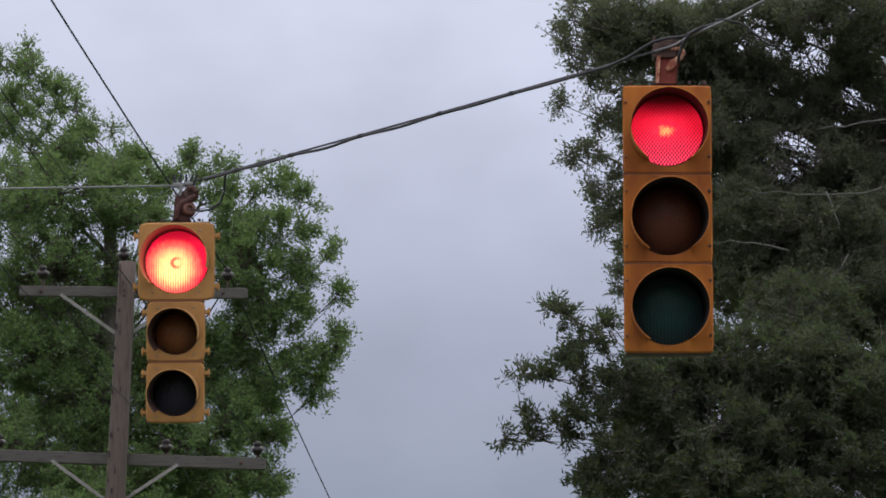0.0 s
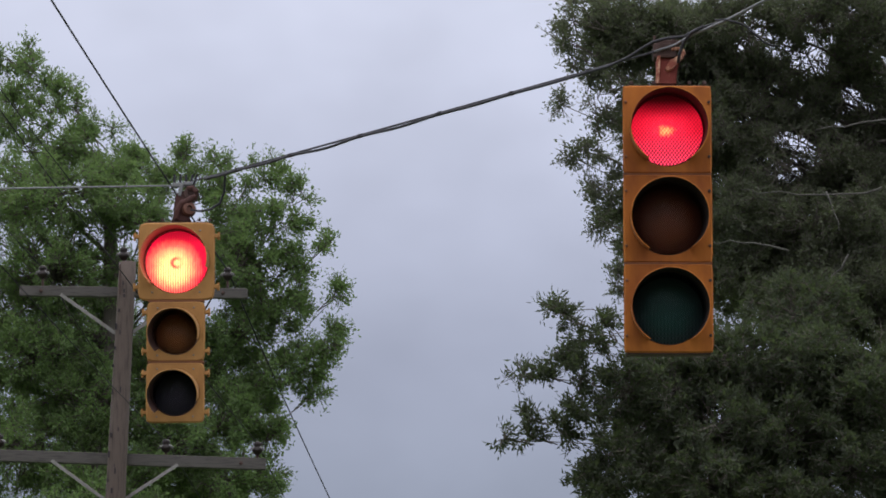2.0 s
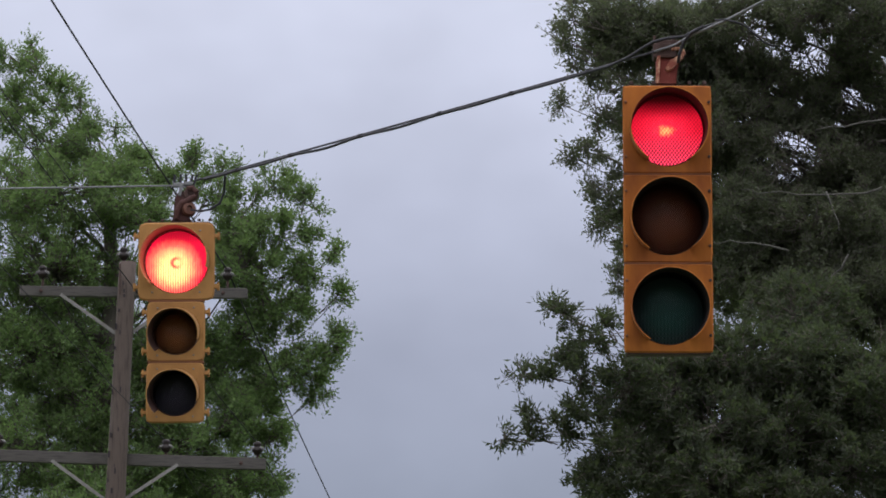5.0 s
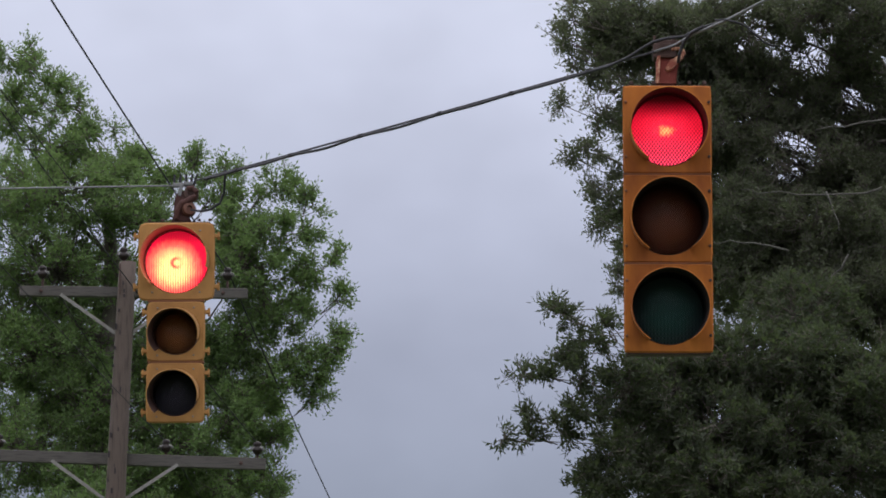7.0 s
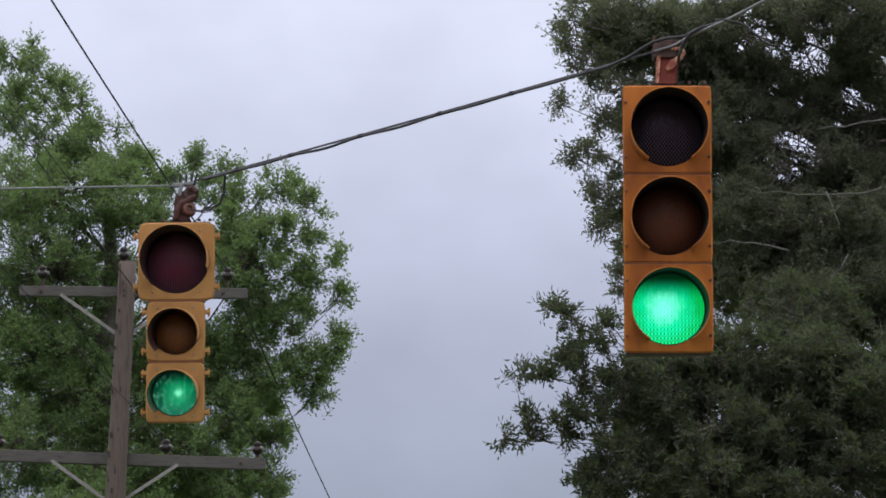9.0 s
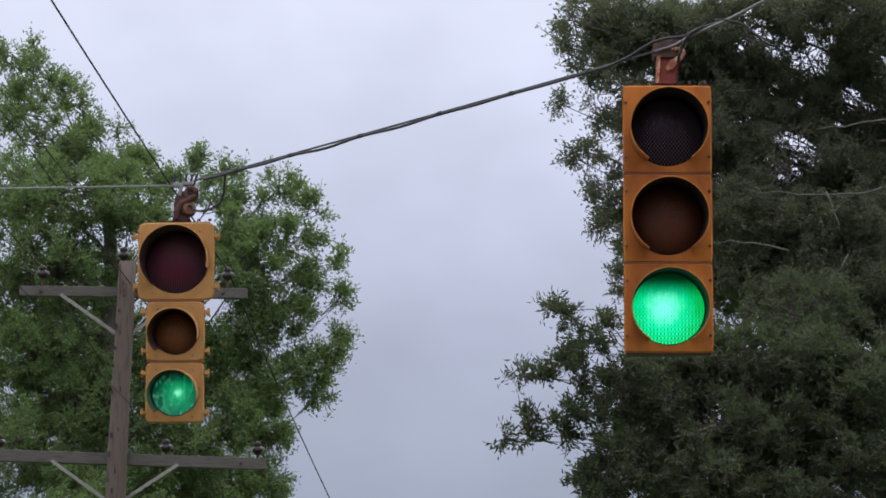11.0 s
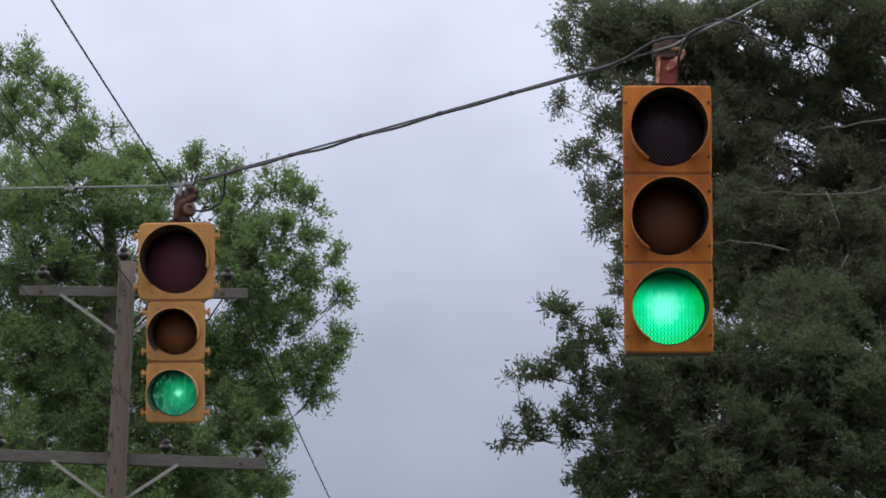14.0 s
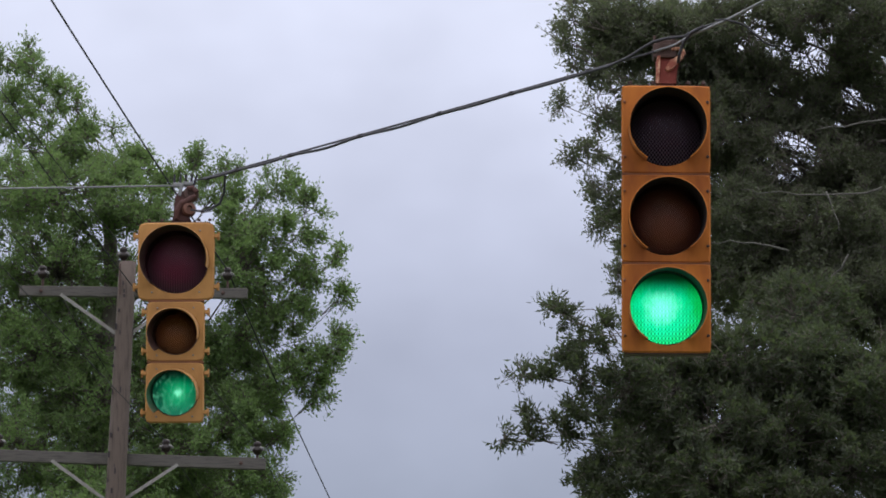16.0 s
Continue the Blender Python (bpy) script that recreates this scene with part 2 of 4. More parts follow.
M_FRAME = worn("brown_grey_window_frame", (0.03, 0.023, 0.026), (0.022, 0.018, 0.02), 0.7, 0, 6, 60, 0.5, (1, 1, 1), 0.1, 0.5, 0.75, 0.2)
M_ALLOY = worn("alloy_rim_metal", (0.5, 0.5, 0.52), (0.35, 0.35, 0.36), 0.35, 0.8)
M_TYRE = worn("tyre_rubber", (0.02, 0.02, 0.02), (0.04, 0.038, 0.035), 0.9, 0)
M_CLEAR = worn("lamp_cover", (0.6, 0.6, 0.62), (0.5, 0.5, 0.5), 0.15, 0)
M_REDCOVER = worn("red_lamp_cover", (0.3, 0.02, 0.02), (0.2, 0.015, 0.015), 0.2, 0)

# ---- mesh helpers ----


def part(name, bm, mat, parent=None, label="", smooth=False):
    me = bpy.data.meshes.new(name)
    bmesh.ops.recalc_face_normals(bm, faces=bm.faces)
    if smooth:
        for f in bm.faces:
            f.smooth = True
    bm.to_mesh(me)
    bm.free()
    me.materials.append(mat)
    ob = new(name, me)
    ob.parent = parent
    if label:
        tagged(ob, label)
    return ob


def holder(name, m, label, category, group="", kind=""):
    ob = new(name)
    ob.empty_display_size = 0.1
    ob.matrix_basis = m
    return tagged(ob, label, category, group, kind)


def box(bm, cx, cy, cz, sx, sy, sz, bevel=0.0, m=None):
    r = bmesh.ops.create_cube(bm, size=1)
    vs = r["verts"]
    bmesh.ops.scale(bm, vec=(sx, sy, sz), verts=vs)
    if bevel:
        es = list({e for v in vs for e in v.link_edges})
        out = bmesh.ops.bevel(bm, geom=es, offset=bevel, segments=2, affect="EDGES", profile=0.6)
        vs = list({v for f in out["faces"] for v in f.verts} | {v for v in vs if v.is_valid})
    mm = Matrix.Translation((cx, cy, cz)) @ (m or Matrix())
    bmesh.ops.transform(bm, matrix=mm, verts=vs)
    return bm


def tube(bm, pts, radii, sides=8, cap=True):
    """A round bar along pts, with a radius (or one per point)."""
    pts = [Vector(p) for p in pts]
    if isinstance(radii, (int, float)):
        radii = [radii] * len(pts)
    rings, up = [], Vector((0.13, 0.31, 0.94))
    for i, p in enumerate(pts):
        d = (pts[min(i + 1, len(pts) - 1)] - pts[max(i - 1, 0)]).normalized()
        u = d.cross(up)
        if u.length < 0.1:
            u = d.cross(Vector((1, 0, 0)))
        u.normalize()
        w = d.cross(u)
        rings.append([bm.verts.new(p + (u * math.cos(a) + w * math.sin(a)) * radii[i]) for a in (2 * math.pi * k / sides for k in range(sides))])
    for a, b in zip(rings, rings[1:]):
        for k in range(sides):
            bm.faces.new((a[k], a[(k + 1) % sides], b[(k + 1) % sides], b[k]))
    if cap:
        bm.faces.new(rings[0][::-1])
        bm.faces.new(rings[-1])
    return bm


def loft(bm, rings, close_first=False, close_last=False, wrap=True):
    vs = [[bm.verts.new(p) for p in ring] for ring in rings]
    n = len(vs[0])
    for a, b in zip(vs, vs[1:]):
        for k in range(n if wrap else n - 1):
            bm.faces.new((a[k], a[(k + 1) % n], b[(k + 1) % n], b[k]))
    if close_first:
        bm.faces.new(vs[0][::-1])
    if close_last:
        bm.faces.new(vs[-1])
    return bm


def ring_square(half, y, power, n=64, cz=0.0, tall=1.0):
    out = []
    for k in range(n):
        a = 2 * math.pi * k / n
        c, s = math.cos(a), math.sin(a)
        r = half / (abs(c) ** power + abs(s) ** power) ** (1 / power)
        out.append((r * c, y, cz + r * s * tall))
    return out


def ring_circle(r, y, n=64, cz=0.0):
    return [(r * math.cos(2 * math.pi * k / n), y, cz + r * math.sin(2 * math.pi * k / n)) for k in range(n)]


def lathe(bm, profile, n=16, m=None):
    """profile: (radius, height) up the z axis."""
    rings = []
    for r, z in profile:
        ring = [Vector((r * math.cos(2 * math.pi * k / n), r * math.sin(2 * math.pi * k / n), z)) for k in range(n)]
        rings.append([(m @ p) if m else p for p in ring])
    return loft(bm, rings, True, True)


# ---- ground and road ----


def build_ground():
    bm = bmesh.new()
    n, size = 24, 2500.0
    rows = []
    for i in range(n + 1):
        row = []
        for j in range(n + 1):
            u, v = 2 * i / n - 1, 2 * j / n - 1
            row.append(bm.verts.new((size * u * abs(u), size * v * abs(v), 0)))
        rows.append(row)
    for i in range(n):
        for j in range(n):
            bm.faces.new((rows[i][j], rows[i + 1][j], rows[i + 1][j + 1], rows[i][j + 1]))
    tagged(part("ground", bm, M_GRASS), "flat grassy ground reaching the horizon", "ground", kind="structure")
    bm = bmesh.new()
    m = pose(-1.1, 4.9, 0, 0, 0, 43)
    vs = [bm.verts.new(m @ Vector(p)) for p in ((-60, -3.8, 0.004), (60, -3.8, 0.004), (60, 3.8, 0.004), (-60, 3.8, 0.004))]
    bm.faces.new(vs)
    tagged(part("road", bm, M_ASPHALT), "grey worn asphalt road through the crossing", "road", kind="structure")


build_ground()

# ---- traffic signals ----
LAMPS = {}


def signal_section(signal, top, size, lens_r, visor_len, tilt, power, paint, colour, lamp_mat, tone, gap=(232, 308), tall=1.0, wide=1.1):
    """One lamp section hanging below height top: housing, door, visor, lens and lamp. It faces -y."""
    half, cz = size / 2, top - size * tall / 2
    base = lens_r * (1 + 0.45 * (wide - 1))
    n = 64
    bm = bmesh.new()
    k = size / 0.35
    loft(bm, [ring_square(half * 0.55, 0.305 * k, 4, n, cz + 0.022 * k, tall), ring_square(half * 0.74, 0.27 * k, 4, n, cz + 0.022 * k, tall), ring_square(half * 0.85, 0.155 * k, 6, n, cz + 0.022 * k, tall), ring_square(half - 0.005, 0.03, power, n, cz, tall), ring_square(half - 0.004, 0.02, power, n, cz, tall), ring_square(half - 0.004, 0.003, power, n, cz, tall),
              ring_circle(lens_r + 0.004, 0.003, n, cz), ring_circle(lens_r + 0.004, 0.03, n, cz)], True, False)
    housing = part("housing", bm, paint, signal)
    bm = bmesh.new()
    loft(bm, [ring_square(half, 0.0, power, n, cz, tall), ring_square(half, -0.012, power, n, cz, tall), ring_square(half - 0.006, -0.018, power, n, cz, tall), ring_circle(base + 0.0015, -0.018, n, cz), ring_circle(base - 0.001, -0.016, n, cz),
              ring_circle(base - 0.001, 0.0, n, cz)], False, False)
    door = part("door", bm, paint, signal)
    # black box added inside to keep the lamp's glow off the housing
    bm = bmesh.new()
    loft(bm, [ring_circle(lens_r + 0.0035, 0.004, n, cz), ring_square(half * 0.955, 0.006, 8, n, cz, tall), ring_square(half * 0.95, 0.03, 8, n, cz, tall), ring_square(half * 0.835, 0.155 * k, 6, n, cz + 0.022 * k, tall), ring_square(half * 0.6, 0.29 * k, 4, n, cz + 0.022 * k, tall)], False, True)
    part("glow_baffle", bm, M_BLACK, housing)
    # visor: a tunnel open at the bottom, tipped down a little
    drop = math.tan(radians(tilt))
    flare = lens_r * wide / base - 1
    ro, ri = base, base - 0.002
    count, g0, g1 = 60, gap[0], gap[1]
    angles = [radians(g1 + (360 - (g1 - g0)) * k / count) for k in range(count + 1)]

    def arc(r, dist):
        # the tunnel widens a little towards its mouth
        r *= 1 + flare * max(0.0, dist) / visor_len
        return [(r * math.cos(a), -0.018 - dist, cz + r * math.sin(a) - drop * dist) for a in angles]
    bm = bmesh.new()
    loft(bm, [arc(ro, 0.0), arc(ro, visor_len * 0.96), arc(ro + 0.0015, visor_len), arc(ri - 0.001, visor_len + 0.001), arc(ri, visor_len * 0.985)], wrap=False)
    visor = part("visor", bm, paint, signal, smooth=True)
    bm = bmesh.new()
    loft(bm, [arc(ri, -0.015), arc(ri, visor_len * 0.5), arc(ri, visor_len * 0.985)], wrap=False)
    part("visor_lining", bm, M_BLACK if power > 20 else M_LINING_WORN, visor, "flat black visor lining" if power > 20 else "dull brown worn visor lining", smooth=True)
    bm = bmesh.new()
    loft(bm, [ring_circle(base - 0.0015, -0.003, n, cz), ring_circle(base - 0.0015, -0.009, n, cz), ring_circle(lens_r, -0.012, n, cz), ring_circle(lens_r - 0.002, -0.002, n, cz)])
    part("lens_gasket", bm, M_BLACK if power > 20 else M_LINING_WORN, door, "dark rubber lens ring")
    # lens
    bm = bmesh.new()
    rings = []
    for k in range(9):
        a = k / 8
        rings.append(ring_circle(max((lens_r + 0.0035) * math.sin(a * math.pi / 2), 0.0005), -0.014 - 0.022 * (math.cos(a * math.pi / 2)) + 0.02, 48, 0))
    loft(bm, rings, True, False)
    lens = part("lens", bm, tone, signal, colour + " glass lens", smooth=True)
    lens.location = (0, 0, cz)
    # lamp face: a shallow dish behind the lens
    r = lens_r * 0.985
    bm = bmesh.new()
    loft(bm, [ring_circle(max(r * k, 0.0005), 0.014 + 0.012 * (1 - k * k), 48) for k in (1.0, 0.8, 0.6, 0.4, 0.2, 0.0)], False, True)
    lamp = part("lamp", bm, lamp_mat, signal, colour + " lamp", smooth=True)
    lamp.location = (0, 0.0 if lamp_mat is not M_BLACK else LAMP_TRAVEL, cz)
    # latches and hinges at the door's edges
    for sx in (-1, 1):
        for sz in (-0.62, 0.62):
            bm = bmesh.new()
            if power < 20:
                box(bm, sx * (half + 0.010), -0.004, cz + sz * half * tall * 1.05, 0.026, 0.024, 0.018, 0.004)
                tube(bm, [(sx * (half + 0.017), -0.004, cz + sz * half * tall * 1.05 - 0.018), (sx * (half + 0.017), -0.004, cz + sz * half * tall * 1.05 + 0.018)], 0.006, 8)
                part("hinge", bm, paint, door)
            else:
                lathe(bm, [(0.006, 0), (0.0065, 0.006), (0.003, 0.009)], 8, pose(sx * (half - 0.011), -0.017, cz + sz * half * tall, 90, 0, 0))
                part("screw", bm, M_RUST_DARK if sx > 0 else M_SEAM, door)
    if power < 20:
        for sx in (-1, 1):
            for sz in (-0.8, 0.78):
                bm = bmesh.new()
                lathe(bm, [(0.004, 0), (0.0045, 0.004), (0.002, 0.006)], 8, pose(sx * half * 0.62, -0.018, cz + sz * half * tall, 90, 0, 0))
                part("screw", bm, M_GALV, door)
    return lamp


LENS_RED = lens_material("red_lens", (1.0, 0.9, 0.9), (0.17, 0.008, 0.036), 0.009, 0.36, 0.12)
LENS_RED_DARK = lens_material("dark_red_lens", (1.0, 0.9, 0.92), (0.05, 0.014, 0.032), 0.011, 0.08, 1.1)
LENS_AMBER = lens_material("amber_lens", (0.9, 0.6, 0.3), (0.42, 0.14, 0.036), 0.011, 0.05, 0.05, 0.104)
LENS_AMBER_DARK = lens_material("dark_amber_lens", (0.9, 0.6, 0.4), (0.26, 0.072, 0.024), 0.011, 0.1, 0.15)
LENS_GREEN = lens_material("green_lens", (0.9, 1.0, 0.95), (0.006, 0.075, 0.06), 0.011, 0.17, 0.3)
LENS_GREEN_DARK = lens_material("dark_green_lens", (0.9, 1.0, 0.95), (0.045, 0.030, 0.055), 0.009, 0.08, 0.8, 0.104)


def seam(signal, z, size, thick=0.009):
    bm = bmesh.new()
    box(bm, 0, 0.006, z, size * 0.992, 0.04, thick)
    part("gasket", bm, M_SEAM, signal, "rusty seam between sections")


def build_right_signal():
    s = holder("traffic_signal", pose(0.884, 19.6, 5.412, 0, 0, 0.3), "orange-yellow three-lamp traffic signal with large lenses, hung from a cable", "traffic light", "traffic signals over the crossing")
    size, step = 0.350, 0.3565
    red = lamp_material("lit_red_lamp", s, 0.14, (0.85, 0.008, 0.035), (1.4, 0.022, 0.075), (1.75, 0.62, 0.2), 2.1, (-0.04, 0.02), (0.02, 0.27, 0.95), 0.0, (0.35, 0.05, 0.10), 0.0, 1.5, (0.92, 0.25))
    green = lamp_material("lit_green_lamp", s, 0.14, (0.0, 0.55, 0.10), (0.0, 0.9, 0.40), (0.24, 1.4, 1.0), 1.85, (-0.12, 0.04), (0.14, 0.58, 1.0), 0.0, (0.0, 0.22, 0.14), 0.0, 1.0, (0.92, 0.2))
    gap = (238, 304)
    LAMPS["right_red"] = signal_section(s, 0, size, 0.144, 0.19, 6.0, 40, M_ORANGE, "red", red, LENS_RED_DARK, gap, 1.01, 1.065)
    signal_section(s, -step, size, 0.144, 0.19, 6.0, 40, M_ORANGE, "amber", M_BLACK, LENS_AMBER_DARK, gap, 1.01, 1.065)
    LAMPS["right_green"] = signal_section(s, -2 * step, size, 0.144, 0.19, 6.5, 40, M_ORANGE, "green", green, LENS_GREEN, gap, 1.01, 1.065)
    for k in (1, 2):
        seam(s, -k * step + 0.002, size)
    bm = bmesh.new()
    box(bm, 0, 0.12, 0.005, 0.32, 0.19, 0.01, 0.003)
    part("top_cap", bm, M_RUST_DARK, s, "rusty top plate")
    bm = bmesh.new()
    box(bm, 0, 0.02, -3 * step + 0.002, 0.33, 0.06, 0.01, 0.003)
    part("bottom_cap", bm, M_RUST_DARK, s, "rusty bottom plate")
    for x in (-0.14, -0.05, 0.09, 0.15):
        bm = bmesh.new()
        lathe(bm, [(0.009, 0), (0.009, 0.009), (0.005, 0.013)], 6, pose(x, 0.02, 0.012))
        part("bolt", bm, M_RUST_DARK, s)
    # hanger: a rusty casting with a hooked ear
    h = holder("signal_hanger", pose(0.884, 19.62, 5.425), "rusty red iron hanger clamped to the signal cable", "bracket", "signal hangers")
    bm = bmesh.new()
    loft(bm, [[(x * w + ox, y * 0.045 + 0.06, z) for x, y in ((-1, -1), (1, -1), (1, 1), (-1, 1))] for z, w, ox in ((0.0, 0.04, 0.0), (0.03, 0.038, 0.002), (0.07, 0.042, 0.004), (0.11, 0.048, 0.008), (0.13, 0.035, 0.0), (0.16, 0.028, 0.0))], True, True)
    bmesh.ops.bevel(bm, geom=bm.edges[:], offset=0.006, segments=2, affect="EDGES")
    part("casting", bm, M_RUST, h)
    bm = bmesh.new()
    box(bm, -0.033, 0.008, 0.06, 0.014, 0.02, 0.112, 0.004, pose(0, 0, 0, 0, 4, 0))
    part("rib", bm, M_RUST_PALE, h, "rusty rib with a pale highlight painted on")
    bm = bmesh.new()
    # the ear: a flat lug that curls round the cable eye
    lug = [(0.0, 0.058, 0.006), (0.01, 0.066, 0.012), (0.024, 0.084, 0.015), (0.044, 0.100, 0.012), (0.06, 0.112, 0.008), (0.069, 0.125, 0.007), (0.066, 0.138, 0.006), (0.048, 0.144, 0.006), (0.02, 0.141, 0.006)]
    rings = []
    for i, (x, z, w) in enumerate(lug):
        (ax, az, _), (bx, bz, _) = lug[max(i - 1, 0)], lug[min(i + 1, len(lug) - 1)]
        dx, dz = bx - ax, bz - az
        dl = math.hypot(dx, dz)
        nx, nz = -dz / dl * w, dx / dl * w
        rings.append([(x - nx, -0.004, z - nz), (x + nx, -0.004, z + nz), (x + nx, 0.03, z + nz), (x - nx, 0.03, z - nz)])
    loft(bm, rings, True, True)
    bmesh.ops.bevel(bm, geom=bm.edges[:], offset=0.002, segments=1, affect="EDGES")
    part("hook", bm, M_RUST_PALE, h, "curled rusty ear with a pale highlight painted on")
    bm = bmesh.new()
    box(bm, -0.004, 0.045, 0.138, 0.094, 0.09, 0.06, 0.008)
    box(bm, 0.0, 0.05, 0.175, 0.11, 0.05, 0.02, 0.005)
    part("clamp", bm, M_RUST_DARK, h, "dark rusty cable clamp")
    for x in (-0.045, 0.03):
        bm = bmesh.new()
        tube(bm, [(x, 0.02, 0.15), (x, 0.02, 0.2)], 0.006, 8)
        part("bolt", bm, M_RUST_DARK, h)
    return s


def build_left_signal():
    s = holder("traffic_signal", pose(-1.222, 22.9, 5.455, 0, 0, -3.0), "yellow traffic signal with a large red lamp over two small ones", "traffic light", "traffic signals over the crossing")
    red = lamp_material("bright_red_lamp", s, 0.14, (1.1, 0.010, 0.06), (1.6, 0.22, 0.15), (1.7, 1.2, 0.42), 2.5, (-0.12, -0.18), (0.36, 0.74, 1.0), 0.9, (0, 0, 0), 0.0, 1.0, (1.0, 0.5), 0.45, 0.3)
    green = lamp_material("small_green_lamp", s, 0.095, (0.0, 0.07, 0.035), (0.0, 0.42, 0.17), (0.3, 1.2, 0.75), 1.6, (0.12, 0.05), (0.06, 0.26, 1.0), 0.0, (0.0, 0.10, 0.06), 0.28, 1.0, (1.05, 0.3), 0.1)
    gap = (226, 346)
    LAMPS["left_red"] = signal_section(s, 0, 0.352, 0.147, 0.15, 4.0, 14, M_YELLOW, "red", red, LENS_RED, gap, 1.028, 1.065)
    seam(s, -0.3645, 0.26)
    signal_section(s, -0.3675, 0.268, 0.105, 0.15, 12.0, 14, M_YELLOW, "amber", M_BLACK, LENS_AMBER, gap, 1.035, 1.115)
    seam(s, -0.6475, 0.26)
    LAMPS["left_green"] = signal_section(s, -0.6505, 0.268, 0.105, 0.15, 12.0, 14, M_YELLOW, "green", green, LENS_GREEN_DARK, gap, 1.035, 1.115)
    bm = bmesh.new()
    box(bm, 0, 0.12, 0.005, 0.30, 0.19, 0.01, 0.003)
    part("top_cap", bm, M_RUST_DARK, s, "rusty top plate")
    for x in (-0.13, -0.07, 0.1, 0.15):
        bm = bmesh.new()
        lathe(bm, [(0.008, 0), (0.008, 0.008), (0.004, 0.011)], 6, pose(x, 0.02, 0.012))
        part("bolt", bm, M_RUST_DARK, s)
    h = holder("signal_hanger", pose(-1.205, 22.93, 5.468), "rusty iron hanger with a round cable bush and galvanised clamp", "bracket", "signal hangers")
    bm = bmesh.new()
    loft(bm, [[(x * w + ox, y * 0.04 + 0.05, z) for x, y in ((-1, -1), (1, -1), (1, 1), (-1, 1))] for z, w, ox in ((0.0, 0.05, 0.0), (0.02, 0.036, 0.0), (0.06, 0.036, 0.0), (0.11, 0.04, 0.01), (0.13, 0.045, 0.02), (0.145, 0.028, 0.02))], True, True)
    bmesh.ops.bevel(bm, geom=bm.edges[:], offset=0.006, segments=2, affect="EDGES")
    part("casting", bm, M_RUST_MID, h)
    # the S of the hook: up the back, round the ear, down to the bush
    bm = bmesh.new()
    tube(bm, [(-0.022, 0.005, 0.015), (-0.018, 0.0, 0.05), (0.004, -0.004, 0.085), (0.036, -0.006, 0.1), (0.064, -0.004, 0.115), (0.07, 0.0, 0.138), (0.052, 0.002, 0.158), (0.026, 0.004, 0.156)], [0.012, 0.015, 0.015, 0.014, 0.014, 0.014, 0.013, 0.009], 12)
    part("hook", bm, M_RUST_MID, h)
    bm = bmesh.new()
    lathe(bm, [(0.034, -0.03), (0.036, 0.004), (0.031, 0.012), (0.014, 0.013), (0.012, 0.006), (0.001, 0.006)], 20, pose(0.044, 0.012, 0.13, 90, 0, 0))
    part("ear", bm, M_RUST_DARK, h)
    bm = bmesh.new()
    lathe(bm, [(0.036, -0.03), (0.039, 0.004), (0.034, 0.012), (0.02, 0.012)], 20, pose(0.03, 0.02, 0.06, 90, 0, 18))
    part("boss", bm, M_RUST_MID, h)
    bm = bmesh.new()
    lathe(bm, [(0.03, 0), (0.032, 0.012), (0.027, 0.022), (0.014, 0.024), (0.012, 0.010)], 20, pose(0.032, 0.012, 0.06, 90, 0, 18))
    part("cable_bush", bm, M_BRASS, h, "round brass cable bush")
    bm = bmesh.new()
    box(bm, -0.016, 0.03, 0.174, 0.052, 0.035, 0.02, 0.005)
    box(bm, 0.03, 0.03, 0.18, 0.042, 0.04, 0.018, 0.005)
    box(bm, -0.004, 0.012, 0.148, 0.016, 0.02, 0.056, 0.004, pose(0, 0, 0, 0, 12, 0))
    part("clamp", bm, M_GALV, h, "pale galvanised clamp")
    for x, lean in ((-0.034, 0), (-0.008, 0.003), (0.02, 0.0), (0.04, 0.01), (0.053, 0.018)):
        bm = bmesh.new()
        tube(bm, [(x, 0.03, 0.165), (x + lean * 0.5, 0.03, 0.2), (x + lean, 0.03, 0.225)], [0.007, 0.006, 0.005], 8)
        part("bolt", bm, M_CABLE, h, "dark clamp bolt")
    return s


right_signal = build_right_signal()
left_signal = build_left_signal()

# ---- cables ----


def strung(a, b, sag=0.0, n=14):
    a, b = Vector(a), Vector(b)
    return [a.lerp(b, k / n) + Vector((0, 0, -4 * sag * (k / n) * (1 - k / n))) for k in range(n + 1)]


def cable(name, pts, r, mat, label, group="", sides=8):
    bm = bmesh.new()
    tube(bm, pts, r, sides)
    return tagged(part(name, bm, mat, None, smooth=True), label, "cable", group)


LH, RH = (-1.143, 22.93, 5.659), (0.837, 19.62, 5.556)
cable("span_strand", strung(LH, RH, 0.004), 0.0045, M_STRAND_DULL, "dark steel strand carrying both traffic signals", "signal cables")
# the lead-covered cable is lashed to the strand, a little slack here and there
lashed = []
TIES = (0.025, 0.105, 0.235, 0.395, 0.57, 0.72, 0.875)
SLACK = (0.002, 0.004, 0.010, 0.007, 0.003, 0.002)
for a, b, slack in zip(TIES, TIES[1:], SLACK):
    for k in range(8):
        u = a + (b - a) * k / 8
        p = Vector(LH).lerp(Vector(RH), u)
        p.z -= 0.0075 + slack * math.sin(math.pi * k / 8) ** 2 + 0.016 * u * (1 - u)
        p.y -= 0.008
        lashed.append(p)
lashed += [Vector((0.668, 19.89, 5.556)), Vector((0.742, 19.77, 5.566)), Vector((0.788, 19.70, 5.584)), Vector((0.836, 19.63, 5.599)), Vector((0.89, 19.60, 5.607)), Vector((0.952, 19.58, 5.609)), Vector((0.997, 19.50, 5.619)), Vector((1.115, 19.30, 5.618))]
signal_cable = cable("signal_cable", lashed, 0.0062, M_CABLE, "black signal cable lashed along the strand", "signal cables")
